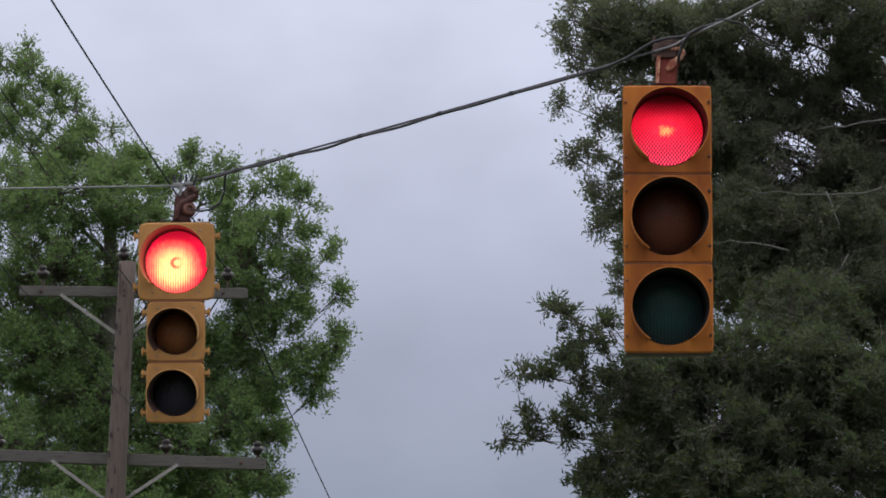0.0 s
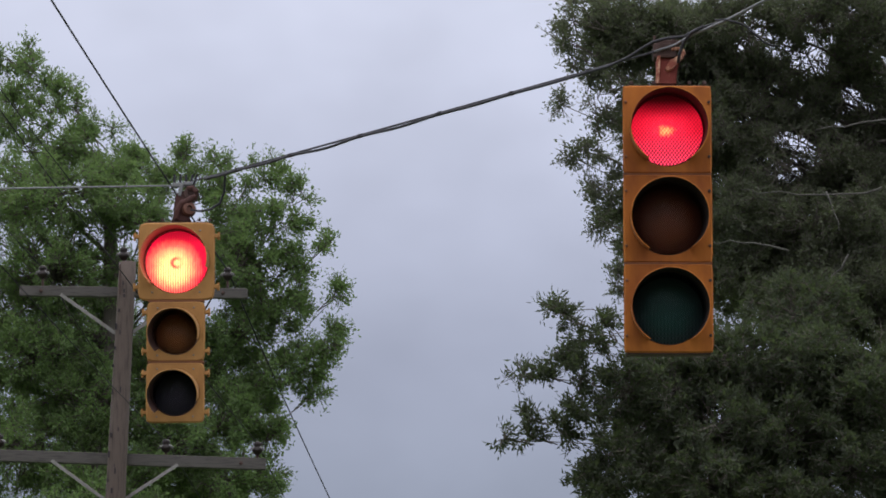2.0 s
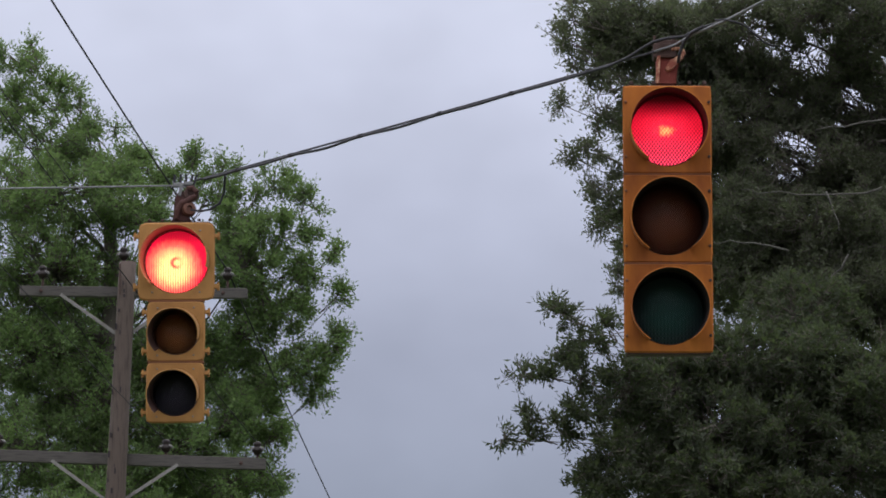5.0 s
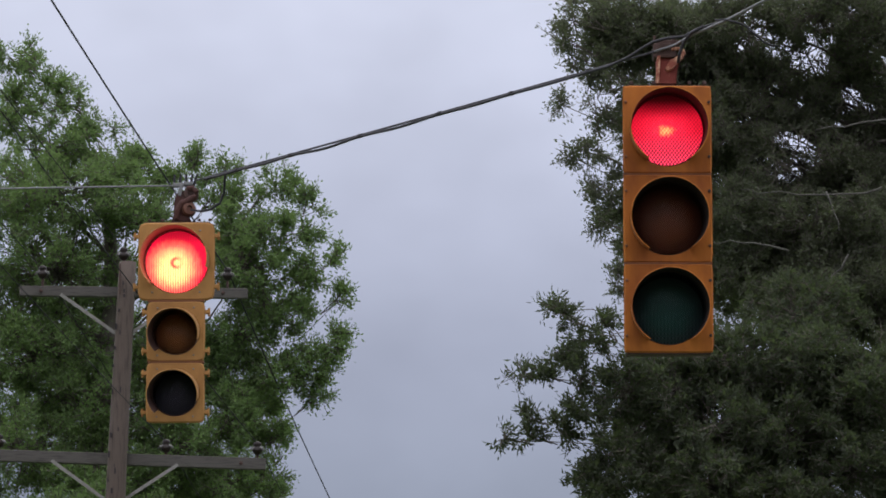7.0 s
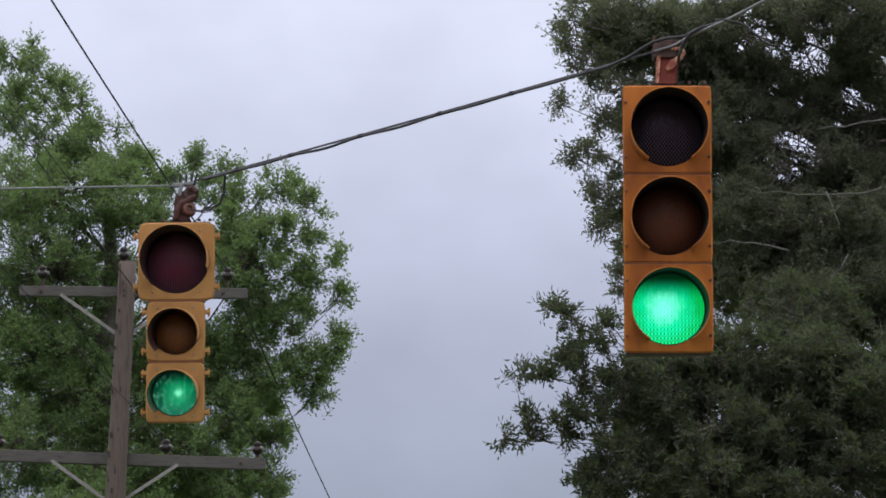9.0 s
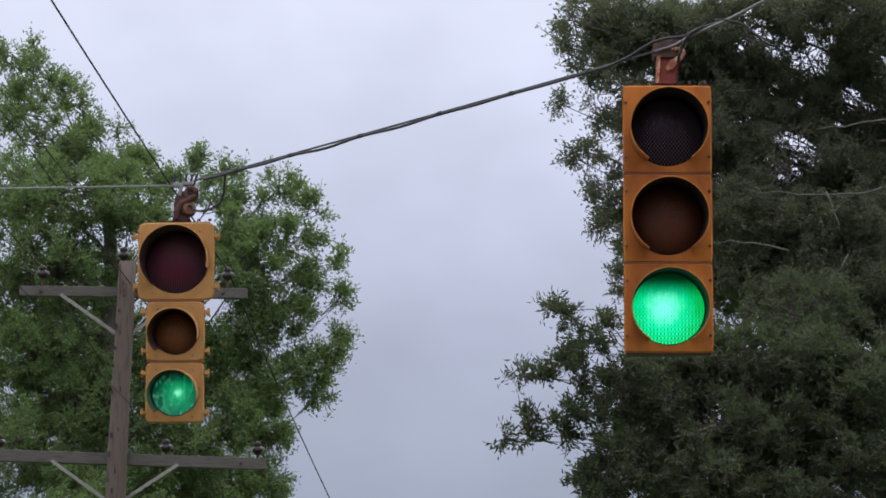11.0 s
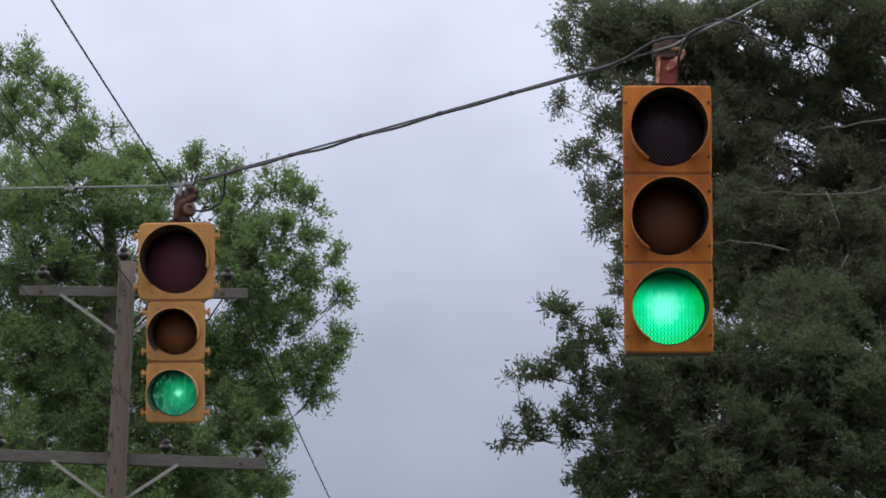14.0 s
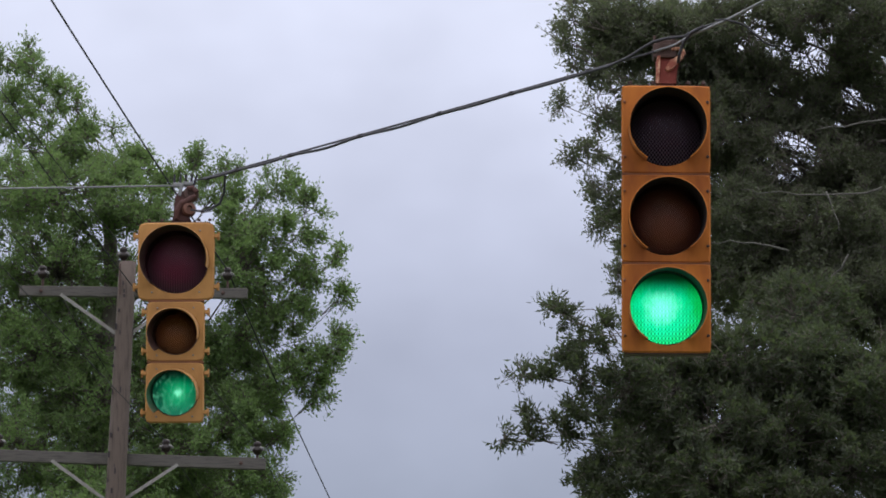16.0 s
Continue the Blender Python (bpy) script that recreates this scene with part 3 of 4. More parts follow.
for u in TIES[1:]:
    p, d = Vector(LH).lerp(Vector(RH), u), (Vector(RH) - Vector(LH)).normalized()
    bm = bmesh.new()
    for k in (-1, 0, 1):
        q = p + d * 0.012 * k + Vector((0, -0.004, -0.005 - 0.012 * u * (1 - u)))
        tube(bm, [q - d * 0.005, q + d * 0.005], 0.0105 - 0.001 * abs(k), 8)
    part("lashing", bm, M_CABLE, signal_cable, "wire lashing round cable and strand")
RP, LP = (5.6, 12.2, 6.05), (-9.50, 25.66, 6.009)
cable("span_strand", [Vector(RH), Vector((0.919, 19.60, 5.579)), Vector((0.981, 19.50, 5.598)), Vector((1.113, 19.27, 5.611)), *strung((1.243, 19.05, 5.638), RP, 0.05, 8)], 0.0058, M_STRAND, "grey steel strand rising from the signal to its pole", "signal cables")
cable("tether_strand", strung((-1.247, 22.93, 5.635), LP, 0.0, 10), 0.0044, M_STRAND, "pale steel tether strand stretched level", "signal cables")
cable("drop_cable", [(-1.158, 22.90, 5.516), (-1.113, 22.87, 5.505), (-1.068, 22.86, 5.511), (-1.024, 22.86, 5.540), (-1.004, 22.85, 5.590), (-1.001, 22.83, 5.645), (-0.992, 22.75, 5.670)], 0.0055, M_CABLE, "black drop cable looping into the hanger", "signal cables")
cable("drop_cable", [(0.927, 19.54, 5.493), (0.933, 19.53, 5.530), (0.948, 19.51, 5.571), (0.978, 19.48, 5.603), (1.022, 19.42, 5.615)], 0.0065, M_CABLE, "black drop cable looping into the hanger", "signal cables")
cable("tail_cable", [(1.060, 19.25, 5.603), (1.090, 19.21, 5.596), (1.131, 19.20, 5.585), (1.160, 19.20, 5.576), (1.182, 19.20, 5.562), (1.214, 19.20, 5.533), (1.244, 19.20, 5.504), (1.272, 19.20, 5.491), (1.301, 19.20, 5.488)], 0.0042, M_CABLE, "slack black cable tail hanging by the strand", "signal cables")


def support_pole(x, y, top, label):
    bm = bmesh.new()
    tube(bm, [(0, 0, -0.3), (0, 0, top * 0.5), (0, 0, top)], [0.16, 0.14, 0.115], 14)
    ob = part("span_pole", bm, M_POLE, None, smooth=True)
    ob.location = (x, y, 0)
    tagged(ob, label, "pole", "span poles")


support_pole(5.68, 12.1, 6.4, "plain wooden pole that holds the signal strand")
support_pole(-9.6, 25.66, 6.4, "plain wooden pole that holds the tether strand")

# ---- utility pole and lines ----
POLE = pose(-3.885, 54, 0)
LEAN = 0.0415


def insulator(parent, x, y, z, r=0.060):
    bm = bmesh.new()
    lathe(bm, [(0.014, -0.19), (0.014, 0.0)], 8, pose(x, y, z))
    part("pin", bm, M_RUST_DARK, parent)
    bm = bmesh.new()
    lathe(bm, [(r * 0.4, -0.06), (r * 0.62, -0.05), (r * 0.95, -0.02), (r * 1.0, -0.005), (r * 0.62, 0.018), (r * 0.55, 0.03), (r * 0.72, 0.045), (r * 0.66, 0.07), (r * 0.3, 0.085)], 16, pose(x, y, z))
    ins = part("insulator", bm, M_PORCELAIN, parent, "dark brown porcelain insulator", smooth=True)
    for s in (-1, 1):
        bm = bmesh.new()
        tube(bm, [(x + s * 0.03, y - 0.05, z + 0.02), (x + s * 0.06, y - 0.055, z + 0.004), (x + s * 0.078, y - 0.04, z - 0.02)], [0.006, 0.011, 0.007], 6)
        part("tie_wire", bm, M_TIE, ins)


def build_utility_pole():
    p = holder("utility_pole", POLE, "weathered grey-brown wooden utility pole with two crossarms", "utility pole", "utility poles")
    bm = bmesh.new()
    zs = [-0.3, 2, 4, 6, 7.5, 8.5, 9.5, 10.3, 10.6]
    n, rings = 18, []
    for z in zs:
        r = 0.158 - 0.0062 * z
        rings.append([(0.035 + LEAN * z + r * (1 + 0.05 * noise.noise((3 * math.cos(a), 3 * math.sin(a), z * 0.6))) * math.cos(a), r * math.sin(a), z) for a in (2 * math.pi * k / n for k in range(n))])
    loft(bm, rings, True, True)
    part("shaft", bm, M_POLE, p, smooth=True)
    # short dark checks and spike marks up the shaft
    rnd = random.Random(5)
    for k in range(46):
        z = rnd.uniform(7.2, 10.4)
        a = radians(rnd.uniform(225, 315))
        r = 0.158 - 0.0062 * z - 0.004
        bm = bmesh.new()
        box(bm, LEAN * z + r * math.cos(a), r * math.sin(a), z, rnd.uniform(0.012, 0.026), 0.02, rnd.uniform(0.03, 0.07), 0.004)
        part("check", bm, M_BLACK, p)
    for zc, x0, x1, slope, hgt in ((10.292, -1.145, 1.325, -0.012, 0.11), (8.467, -1.62, 1.61, -0.033, 0.125)):
        cx, ln = LEAN * zc + (x0 + x1) / 2 + 0.015, x1 - x0
        bm = bmesh.new()
        box(bm, cx, 0.14, zc + slope * (x0 + x1) / 2, ln, 0.095, hgt, 0.008, pose(0, 0, 0, 0, -math.degrees(slope), 0))
        arm = part("crossarm", bm, M_ARM, p, "split grey wooden crossarm")
        for s in (-1, 1):
            bm = bmesh.new()
            xa = LEAN * zc + s * 0.68
            a, b = Vector((xa, 0.085, zc + slope * s * 0.68 - 0.04)), Vector((LEAN * zc + s * 0.05, 0.075, zc - 0.48))
            d = b - a
            box(bm, *((a + b) / 2), d.length, 0.008, 0.036, 0.0, pose(0, 0, 0, 0, math.degrees(math.atan2(-d.z, d.x)), 0))
            part("brace", bm, M_BRACE, p, "flat grey steel brace")
        for bx in (x0 + 0.25, 0.0, x1 - 0.25):
            bm = bmesh.new()
            lathe(bm, [(0.02, 0), (0.02, 0.015), (0.01, 0.02)], 8, pose(LEAN * zc + bx, 0.094, zc + slope * bx, 90, 0, 0))
            part("bolt", bm, M_RUST_DARK, arm)
    insulator(p, -0.455, 0.14, 10.502)
    insulator(p, 1.55, 0.14, 10.482)
    insulator(p, 0.43, 0.0, 10.68)
    insulator(p, 0.90, 0.14, 8.602)
    insulator(p, 1.885, 0.14, 8.577)
    insulator(p, -0.9, 0.14, 8.657)
    # ground strap near the top
    bm = bmesh.new()
    box(bm, LEAN * 10.35 - 0.03, -0.096, 10.40, 0.016, 0.012, 0.34, 0.004)
    part("strap", bm, M_RUST_DARK, p, "dark wire strap up the pole top")
    return p


upole = build_utility_pole()
NEAR, FAR = pose(-6.45, 10, 0), pose(-2.13, 100, 0)
copy_thing(upole, NEAR)
copy_thing(upole, FAR)
for x, y, z in ((-0.455, 0.14, 10.552), (1.55, 0.14, 10.532), (0.43, 0.0, 10.745), (0.90, 0.14, 8.66), (1.885, 0.14, 8.64)):
    a, b, c = (m @ Vector((x, y, z)) for m in (NEAR, POLE, FAR))
    cable("power_line", strung(a, b, 0.22, 24), 0.0085 if x == 1.55 else 0.0042, M_WIRE, "thin dark power line strung along the road", "power lines", 6)
    cable("power_line", strung(b, c, 0.22, 24), 0.0085 if x == 1.55 else 0.0042, M_WIRE, "thin dark power line strung along the road", "power lines", 6)

# ---- trees ----


def twig_mesh(starts, ends, r0, r1):
    """Thin three-sided twigs, all at once."""
    d = ends - starts
    d /= np.linalg.norm(d, axis=1, keepdims=True) + 1e-9
    u = np.cross(d, np.array([0.3, 0.2, 0.93]))
    u /= np.linalg.norm(u, axis=1, keepdims=True) + 1e-9
    w = np.cross(d, u)
    vs = []
    for p, r in ((starts, r0), (ends, r1)):
        for k in range(3):
            a = 2 * math.pi * k / 3
            vs.append(p + (u * math.cos(a) + w * math.sin(a)) * r)
    v = np.stack(vs, 1).reshape(-1, 3)
    base = np.arange(len(starts))[:, None] * 6
    f = np.concatenate([base + np.array([[0, 1, 4, 3]]), base + np.array([[1, 2, 5, 4]]), base + np.array([[2, 0, 3, 5]])])
    return v, f


def quads_to_mesh(name, v, f, mat):
    me = bpy.data.meshes.new(name)
    me.vertices.add(len(v))
    me.vertices.foreach_set("co", v.astype(np.float32).ravel())
    me.loops.add(f.size)
    me.loops.foreach_set("vertex_index", f.astype(np.int32).ravel())
    me.polygons.add(len(f))
    me.polygons.foreach_set("loop_start", np.arange(0, f.size, 4, dtype=np.int32))
    me.update(calc_edges=True)
    me.validate()
    me.materials.append(mat)
    return me


def leaf_quads(rng, centres, axes, length, width, jitter):
    n = len(centres)
    ax = axes + rng.normal(0, jitter, (n, 3))
    ax /= np.linalg.norm(ax, axis=1, keepdims=True) + 1e-9
    side = np.cross(ax, rng.normal(0, 1, (n, 3)) + np.array([0, 0, 0.6]))
    side /= np.linalg.norm(side, axis=1, keepdims=True) + 1e-9
    nrm = np.cross(ax, side)
    L = length * rng.uniform(0.65, 1.25, (n, 1))
    W = width * rng.uniform(0.7, 1.2, (n, 1))
    b = centres
    mid = b + ax * L * 0.45 + nrm * L * 0.06
    v = np.stack([b, mid + side * W / 2, b + ax * L - nrm * L * 0.08, mid - side * W / 2], 1).reshape(-1, 3)
    return v, np.arange(4 * n).reshape(-1, 4)


def build_tree(name, base, trunk_pts, trunk_r, lobes, leaf, leaf_mat, label, spray, depth_cover, seed, fork, openings=(), clump=9):
    """lobes: lists of boughs with how full they are; x, y, z of a bough's middle over the tree's base, half its width and height. spray: leaves and reach of one twig."""
    rng = np.random.default_rng(seed)
    tree = holder(name, pose(*base), label, "tree")
    bm = bmesh.new()
    tube(bm, trunk_pts, trunk_r, 12)
    part("trunk", bm, M_BARK, tree, smooth=True)
    boughs = []

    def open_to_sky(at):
        """How much of the foliage survives: openings run along the camera's line of sight, up through the crown, with
        ragged rims.
        """
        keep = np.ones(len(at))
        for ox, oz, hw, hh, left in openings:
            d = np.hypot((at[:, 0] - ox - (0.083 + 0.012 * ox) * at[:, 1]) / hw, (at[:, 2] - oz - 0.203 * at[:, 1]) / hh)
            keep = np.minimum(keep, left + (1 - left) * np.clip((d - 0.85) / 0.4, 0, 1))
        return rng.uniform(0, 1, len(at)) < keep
    pts = [Vector(p) for p in trunk_pts]
    for x, y, z, rx, rz, full in [(*b, f) for bs, f in lobes for b in bs]:
        ry = 0.12 + 1.15 * max(rx, rz)
        c, half = np.array([x, y, z]), np.array([rx, ry, rz])
        # the bough leaves the trunk below its middle
        want = z - fork * (abs(x) + abs(y)) - 0.5
        root = pts[0]
        for a, b in zip(pts, pts[1:]):
            if a.z <= want:
                root = a.lerp(b, min(1.0, max(0.0, (want - a.z) / (b.z - a.z))))
        root = np.array(root)
        size = float(np.cbrt(rx * ry * rz))
        bm = bmesh.new()
        path = []
        for k in range(7):
            u = k / 6
            p = root * (1 - u) + c * u + np.array([0, 0.55 * math.sin(math.pi * u), 0.2 * math.sin(math.pi * u)]) + (rng.normal(0, 0.05, 3) if 0 < k < 6 else 0)
            path.append(p - root)
        tube(bm, path, [max(0.004, (0.006 + 0.045 * size) * (1 - 0.9 * k / 6)) for k in range(7)], 7)
        edge = 0.6 * spray[1]
        n_leaf = int(full * depth_cover * math.pi * (rx + edge) * (rz + edge) / (0.25 * leaf[0] * leaf[1]))
        n_spray = max(4, n_leaf // spray[0])
        n_node = max(5, n_spray // (clump if full <= 0.6 else 9))
        d = rng.normal(0, 1, (n_node, 3))
        d /= np.linalg.norm(d, axis=1, keepdims=True)
        nodes = c + d * half * (rng.uniform(0.1, 1.0, (n_node, 1)) ** 0.5)
        stems = c + (nodes - c) * 0.0 + (root - c) * 0.12 * rng.uniform(0, 1, (n_node, 1))
        bend = (stems + nodes) / 2 + rng.normal(0, 0.06 * size, (n_node, 3))
        pick = rng.integers(0, n_node, n_spray)
        d2 = rng.normal(0, 1, (n_spray, 3)) + 1.1 * d[pick] + np.array([0, 0, 0.15])
        d2 /= np.linalg.norm(d2, axis=1, keepdims=True)
        reach = spray[1] * rng.uniform(0.5, 1.3, (n_spray, 1))
        tips = nodes[pick] + d2 * reach
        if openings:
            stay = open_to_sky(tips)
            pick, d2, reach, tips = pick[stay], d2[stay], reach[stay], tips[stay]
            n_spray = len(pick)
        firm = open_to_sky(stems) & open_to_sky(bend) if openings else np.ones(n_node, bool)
        v1, f1 = twig_mesh(stems[firm], bend[firm], 0.006 + 0.008 * size, 0.005 + 0.005 * size)
        v2, f2 = twig_mesh(bend[firm], nodes[firm], 0.005 + 0.005 * size, 0.005)
        v3, f3 = twig_mesh(nodes[pick], tips, 0.005, 0.0025)
        bv = np.array([v.co for v in bm.verts])
        bm.verts.index_update()
        bf = np.array([[v.index for v in f.verts] for f in bm.faces if len(f.verts) == 4])
        bm.free()
        vs, fs, off = [bv + root], [bf], len(bv)
        for v, f in ((v1, f1), (v2, f2), (v3, f3)):
            vs.append(v)
            fs.append(f + off)
            off += len(v)
        me = quads_to_mesh("bough", np.concatenate(vs) - root, np.concatenate(fs), M_BARK)
        bough = new("bough", me)
        bough.parent = tree
        bough.location = root
        # leaves along each twig
        own = rng.integers(0, n_spray, n_spray * spray[0])
        u = rng.uniform(0.15, 1.05, (len(own), 1))
        at = nodes[pick][own] + d2[own] * reach[own] * u + rng.normal(0, spray[2], (len(own), 3))
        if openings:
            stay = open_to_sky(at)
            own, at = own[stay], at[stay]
        v, f = leaf_quads(rng, at - root, d2[own] * 0.8 + np.array([0, 0, 0.05]), leaf[0], leaf[1], 0.8)
        fol = new("foliage", quads_to_mesh("foliage", v, f, leaf_mat))
        fol.parent = bough
        tagged(fol, kind="stuff")
        boughs.append((bough, c - root))
    return tree, boughs


AIRY_TOP = [
    (-0.47, 0.80, 14.79, 0.16, 0.20),
    (-0.19, 0.90, 14.85, 0.11, 0.13),
    (0.19, 0.70, 14.26, 0.17, 0.18),
    (0.64, 0.60, 13.85, 0.11, 0.08),
    (0.46, 0.50, 13.64, 0.27, 0.18),
    (-0.44, 0.60, 14.06, 0.39, 0.32),
    (0.09, 0.30, 13.49, 0.56, 0.28),
    (1.32, 0.40, 13.22, 0.11, 0.08),
]
AIRY_FILL = [
    (0.29, 0.50, 14.33, 0.11, 0.11),
    (0.44, 0.40, 14.04, 0.10, 0.10),
    (-0.16, 0.70, 14.64, 0.13, 0.11),
    (-0.39, 0.60, 14.33, 0.16, 0.13),
    (0.06, 0.40, 14.02, 0.16, 0.13),
    (0.88, 0.50, 13.80, 0.08, 0.05),
    (0.59, 0.20, 13.63, 0.11, 0.10),
    (-0.42, 0.30, 13.84, 0.16, 0.14),
    (-0.04, 0.20, 13.61, 0.15, 0.11),
]
CROWN_LEFT = [
    (1.08, -0.20, 13.03, 0.26, 0.15),
    (0.02, -0.50, 12.73, 0.90, 0.43),
    (1.17, -0.50, 12.48, 0.49, 0.35),
    (0.15, -0.20, 11.82, 0.98, 0.59),
    (-0.07, 0.00, 10.86, 0.91, 0.56),
    (0.70, 0.10, 10.17, 0.84, 0.56),
    (-0.17, -0.20, 9.64, 0.77, 0.56),
    (0.81, -0.30, 9.21, 0.76, 0.35),
]
CROWN_TOP = [
    (1.96, 0.40, 13.33, 0.18, 0.10),
    (2.31, 0.40, 13.22, 0.13, 0.08),
    (2.92, 0.20, 12.97, 0.25, 0.14),
    (3.39, 0.10, 12.68, 0.13, 0.14),
    (2.58, 0.00, 12.57, 0.35, 0.31),
    (3.15, 0.00, 12.32, 0.35, 0.22),
    (3.71, 0.00, 12.02, 0.06, 0.06),
    (3.43, -0.10, 11.88, 0.24, 0.18),
    (2.11, 0.30, 12.84, 0.32, 0.28),
]
CROWN_RIGHT = [
    (3.74, 0.10, 11.55, 0.08, 0.08),
    (2.59, -0.20, 11.90, 0.49, 0.42),
    (3.01, 0.10, 11.45, 0.42, 0.35),
    (3.64, 0.20, 10.97, 0.14, 0.17),
    (3.36, 0.30, 10.70, 0.24, 0.28),
    (3.43, 0.30, 10.31, 0.07, 0.08),
    (2.94, 0.20, 10.61, 0.27, 0.27),
    (2.51, 0.40, 11.14, 0.49, 0.42),
]
CROWN_LOW = [
    (1.67, 0.10, 11.95, 0.45, 0.52),
    (1.67, 0.20, 10.75, 0.53, 0.53),
    (1.77, -0.20, 9.64, 0.52, 0.49),
    (2.95, 0.10, 9.78, 0.10, 0.13),
    (2.88, 0.10, 9.29, 0.10, 0.25),
    (2.42, 0.00, 10.02, 0.35, 0.38),
    (2.40, -0.20, 9.22, 0.38, 0.31),
    (2.29, 0.50, 10.66, 0.35, 0.42),
    (2.31, 0.10, 12.19, 0.20, 0.20),
    (2.47, 0.20, 11.96, 0.20, 0.18),
    (1.10, 0.20, 13.29, 0.15, 0.13),
    (1.53, 0.20, 13.02, 0.15, 0.13),
    (0.68, 0.20, 13.18, 0.15, 0.13),
    (0.24, 0.20, 13.04, 0.17, 0.14),
]
CROWN_FILL = [
    (2.72, 0.60, 10.20, 0.26, 0.36),
    (1.30, 1.20, 9.30, 0.80, 0.50),
    (2.10, 1.00, 9.20, 0.40, 0.45),
]
REST = [
    (-1.90, 0.20, 12.60, 1.00, 0.90),
    (-2.20, 0.00, 10.80, 1.20, 1.00),
    (-1.60, 0.30, 8.70, 1.40, 0.90),
    (0.60, 1.90, 11.20, 1.40, 1.30),
    (0.90, -1.20, 8.20, 1.40, 0.80),
    (2.30, 0.60, 7.90, 1.00, 0.90),
    (0.20, 0.50, 7.00, 1.60, 0.80),
]
broad, broad_boughs = build_tree("broadleaf_tree", (-5.0, 62, 0), [(0, 0, -0.3), (0.05, 0, 3), (0.2, 0.05, 6), (0.6, 0.1, 9), (0.9, 0.2, 11.5), (0.8, 0.3, 13)], [0.36, 0.3, 0.26, 0.2, 0.12, 0.05],
                                 [(AIRY_TOP, 0.38), (AIRY_FILL, 0.22), (CROWN_LEFT, 0.7), (CROWN_TOP, 0.44), (CROWN_RIGHT, 0.58), (CROWN_LOW, 0.8), (REST, 0.3), (CROWN_FILL, 0.6)], (0.058, 0.023), M_LEAF, "tall bright green broadleaf tree swaying in the wind", (12, 0.18, 0.034), 3.4, 11, 0.55, (), 12)

CEDAR_EDGE = [
    (-2.84, 0.00, 10.88, 0.14, 0.16),
    (-2.95, 0.00, 10.67, 0.07, 0.06),
    (-2.71, 0.00, 10.48, 0.17, 0.13),
    (-2.97, 0.00, 10.10, 0.04, 0.04),
    (-2.72, 0.00, 10.04, 0.15, 0.14),
    (-2.89, 0.00, 9.64, 0.04, 0.03),
    (-2.69, 0.00, 9.69, 0.11, 0.11),
    (-2.63, 0.00, 9.38, 0.11, 0.09),
    (-2.63, 0.10, 9.10, 0.05, 0.12),
    (-2.45, 0.20, 9.32, 0.14, 0.19),
    (-2.45, 0.10, 10.30, 0.19, 0.24),
    (-2.48, 0.30, 8.59, 0.03, 0.12),
]
CEDAR_BODY = [
    (-2.56, 0.40, 10.84, 0.24, 0.24),
    (-2.29, 0.20, 10.77, 0.29, 0.27),
    (-1.90, 0.30, 10.69, 0.37, 0.37),
    (-1.41, 0.20, 10.80, 0.37, 0.27),
    (-1.70, 0.30, 9.99, 0.41, 0.34),
    (-1.25, 0.40, 10.21, 0.29, 0.34),
    (-0.77, 0.10, 10.90, 0.44, 0.17),
    (-0.27, 0.00, 10.78, 0.27, 0.24),
    (-1.07, 0.30, 9.64, 0.39, 0.27),
    (-1.42, 0.20, 9.17, 0.34, 0.29),
    (-0.84, 0.10, 9.05, 0.46, 0.22),
    (-0.31, 0.00, 9.03, 0.27, 0.36),
    (-1.42, 0.30, 8.69, 0.37, 0.29),
    (-0.85, 0.10, 8.51, 0.46, 0.34),
    (-0.30, 0.00, 8.34, 0.32, 0.39),
]
CEDAR_THIN = [
    (-0.95, 0.50, 10.56, 0.22, 0.15),
    (-0.44, 0.60, 10.35, 0.32, 0.21),
    (-0.49, 0.50, 9.68, 0.37, 0.21),
    (-0.84, 0.70, 10.17, 0.25, 0.25),
]
CEDAR_VEIL = [
    (-0.51, 1.00, 10.59, 0.45, 0.30),
    (-0.21, 0.80, 10.24, 0.22, 0.39),
    (-0.72, 1.00, 9.97, 0.40, 0.30),
    (-0.18, 0.90, 9.65, 0.20, 0.25),
]
CEDAR_BACK = [
    (-1.75, 1.30, 10.65, 0.65, 0.60),
    (-1.25, 1.40, 9.64, 0.60, 0.45),
    (-0.41, 1.30, 9.01, 0.55, 0.55),
    (-1.26, 1.40, 8.88, 0.70, 0.50),
    (-0.39, 1.20, 11.20, 0.55, 0.20),
    (-2.17, 1.00, 10.08, 0.30, 0.30),
    (-2.17, 1.20, 9.10, 0.30, 0.30),
    (-0.20, 1.20, 10.07, 0.25, 0.30),
]
CEDAR_REST = [
    (0.90, 0.20, 10.20, 0.90, 0.90),
    (0.90, 0.20, 8.20, 1.00, 0.90),
    (-0.60, 0.30, 12.10, 1.10, 0.60),
    (0.20, 0.20, 13.20, 0.80, 0.60),
    (-0.20, 1.40, 9.60, 1.00, 1.10),
]

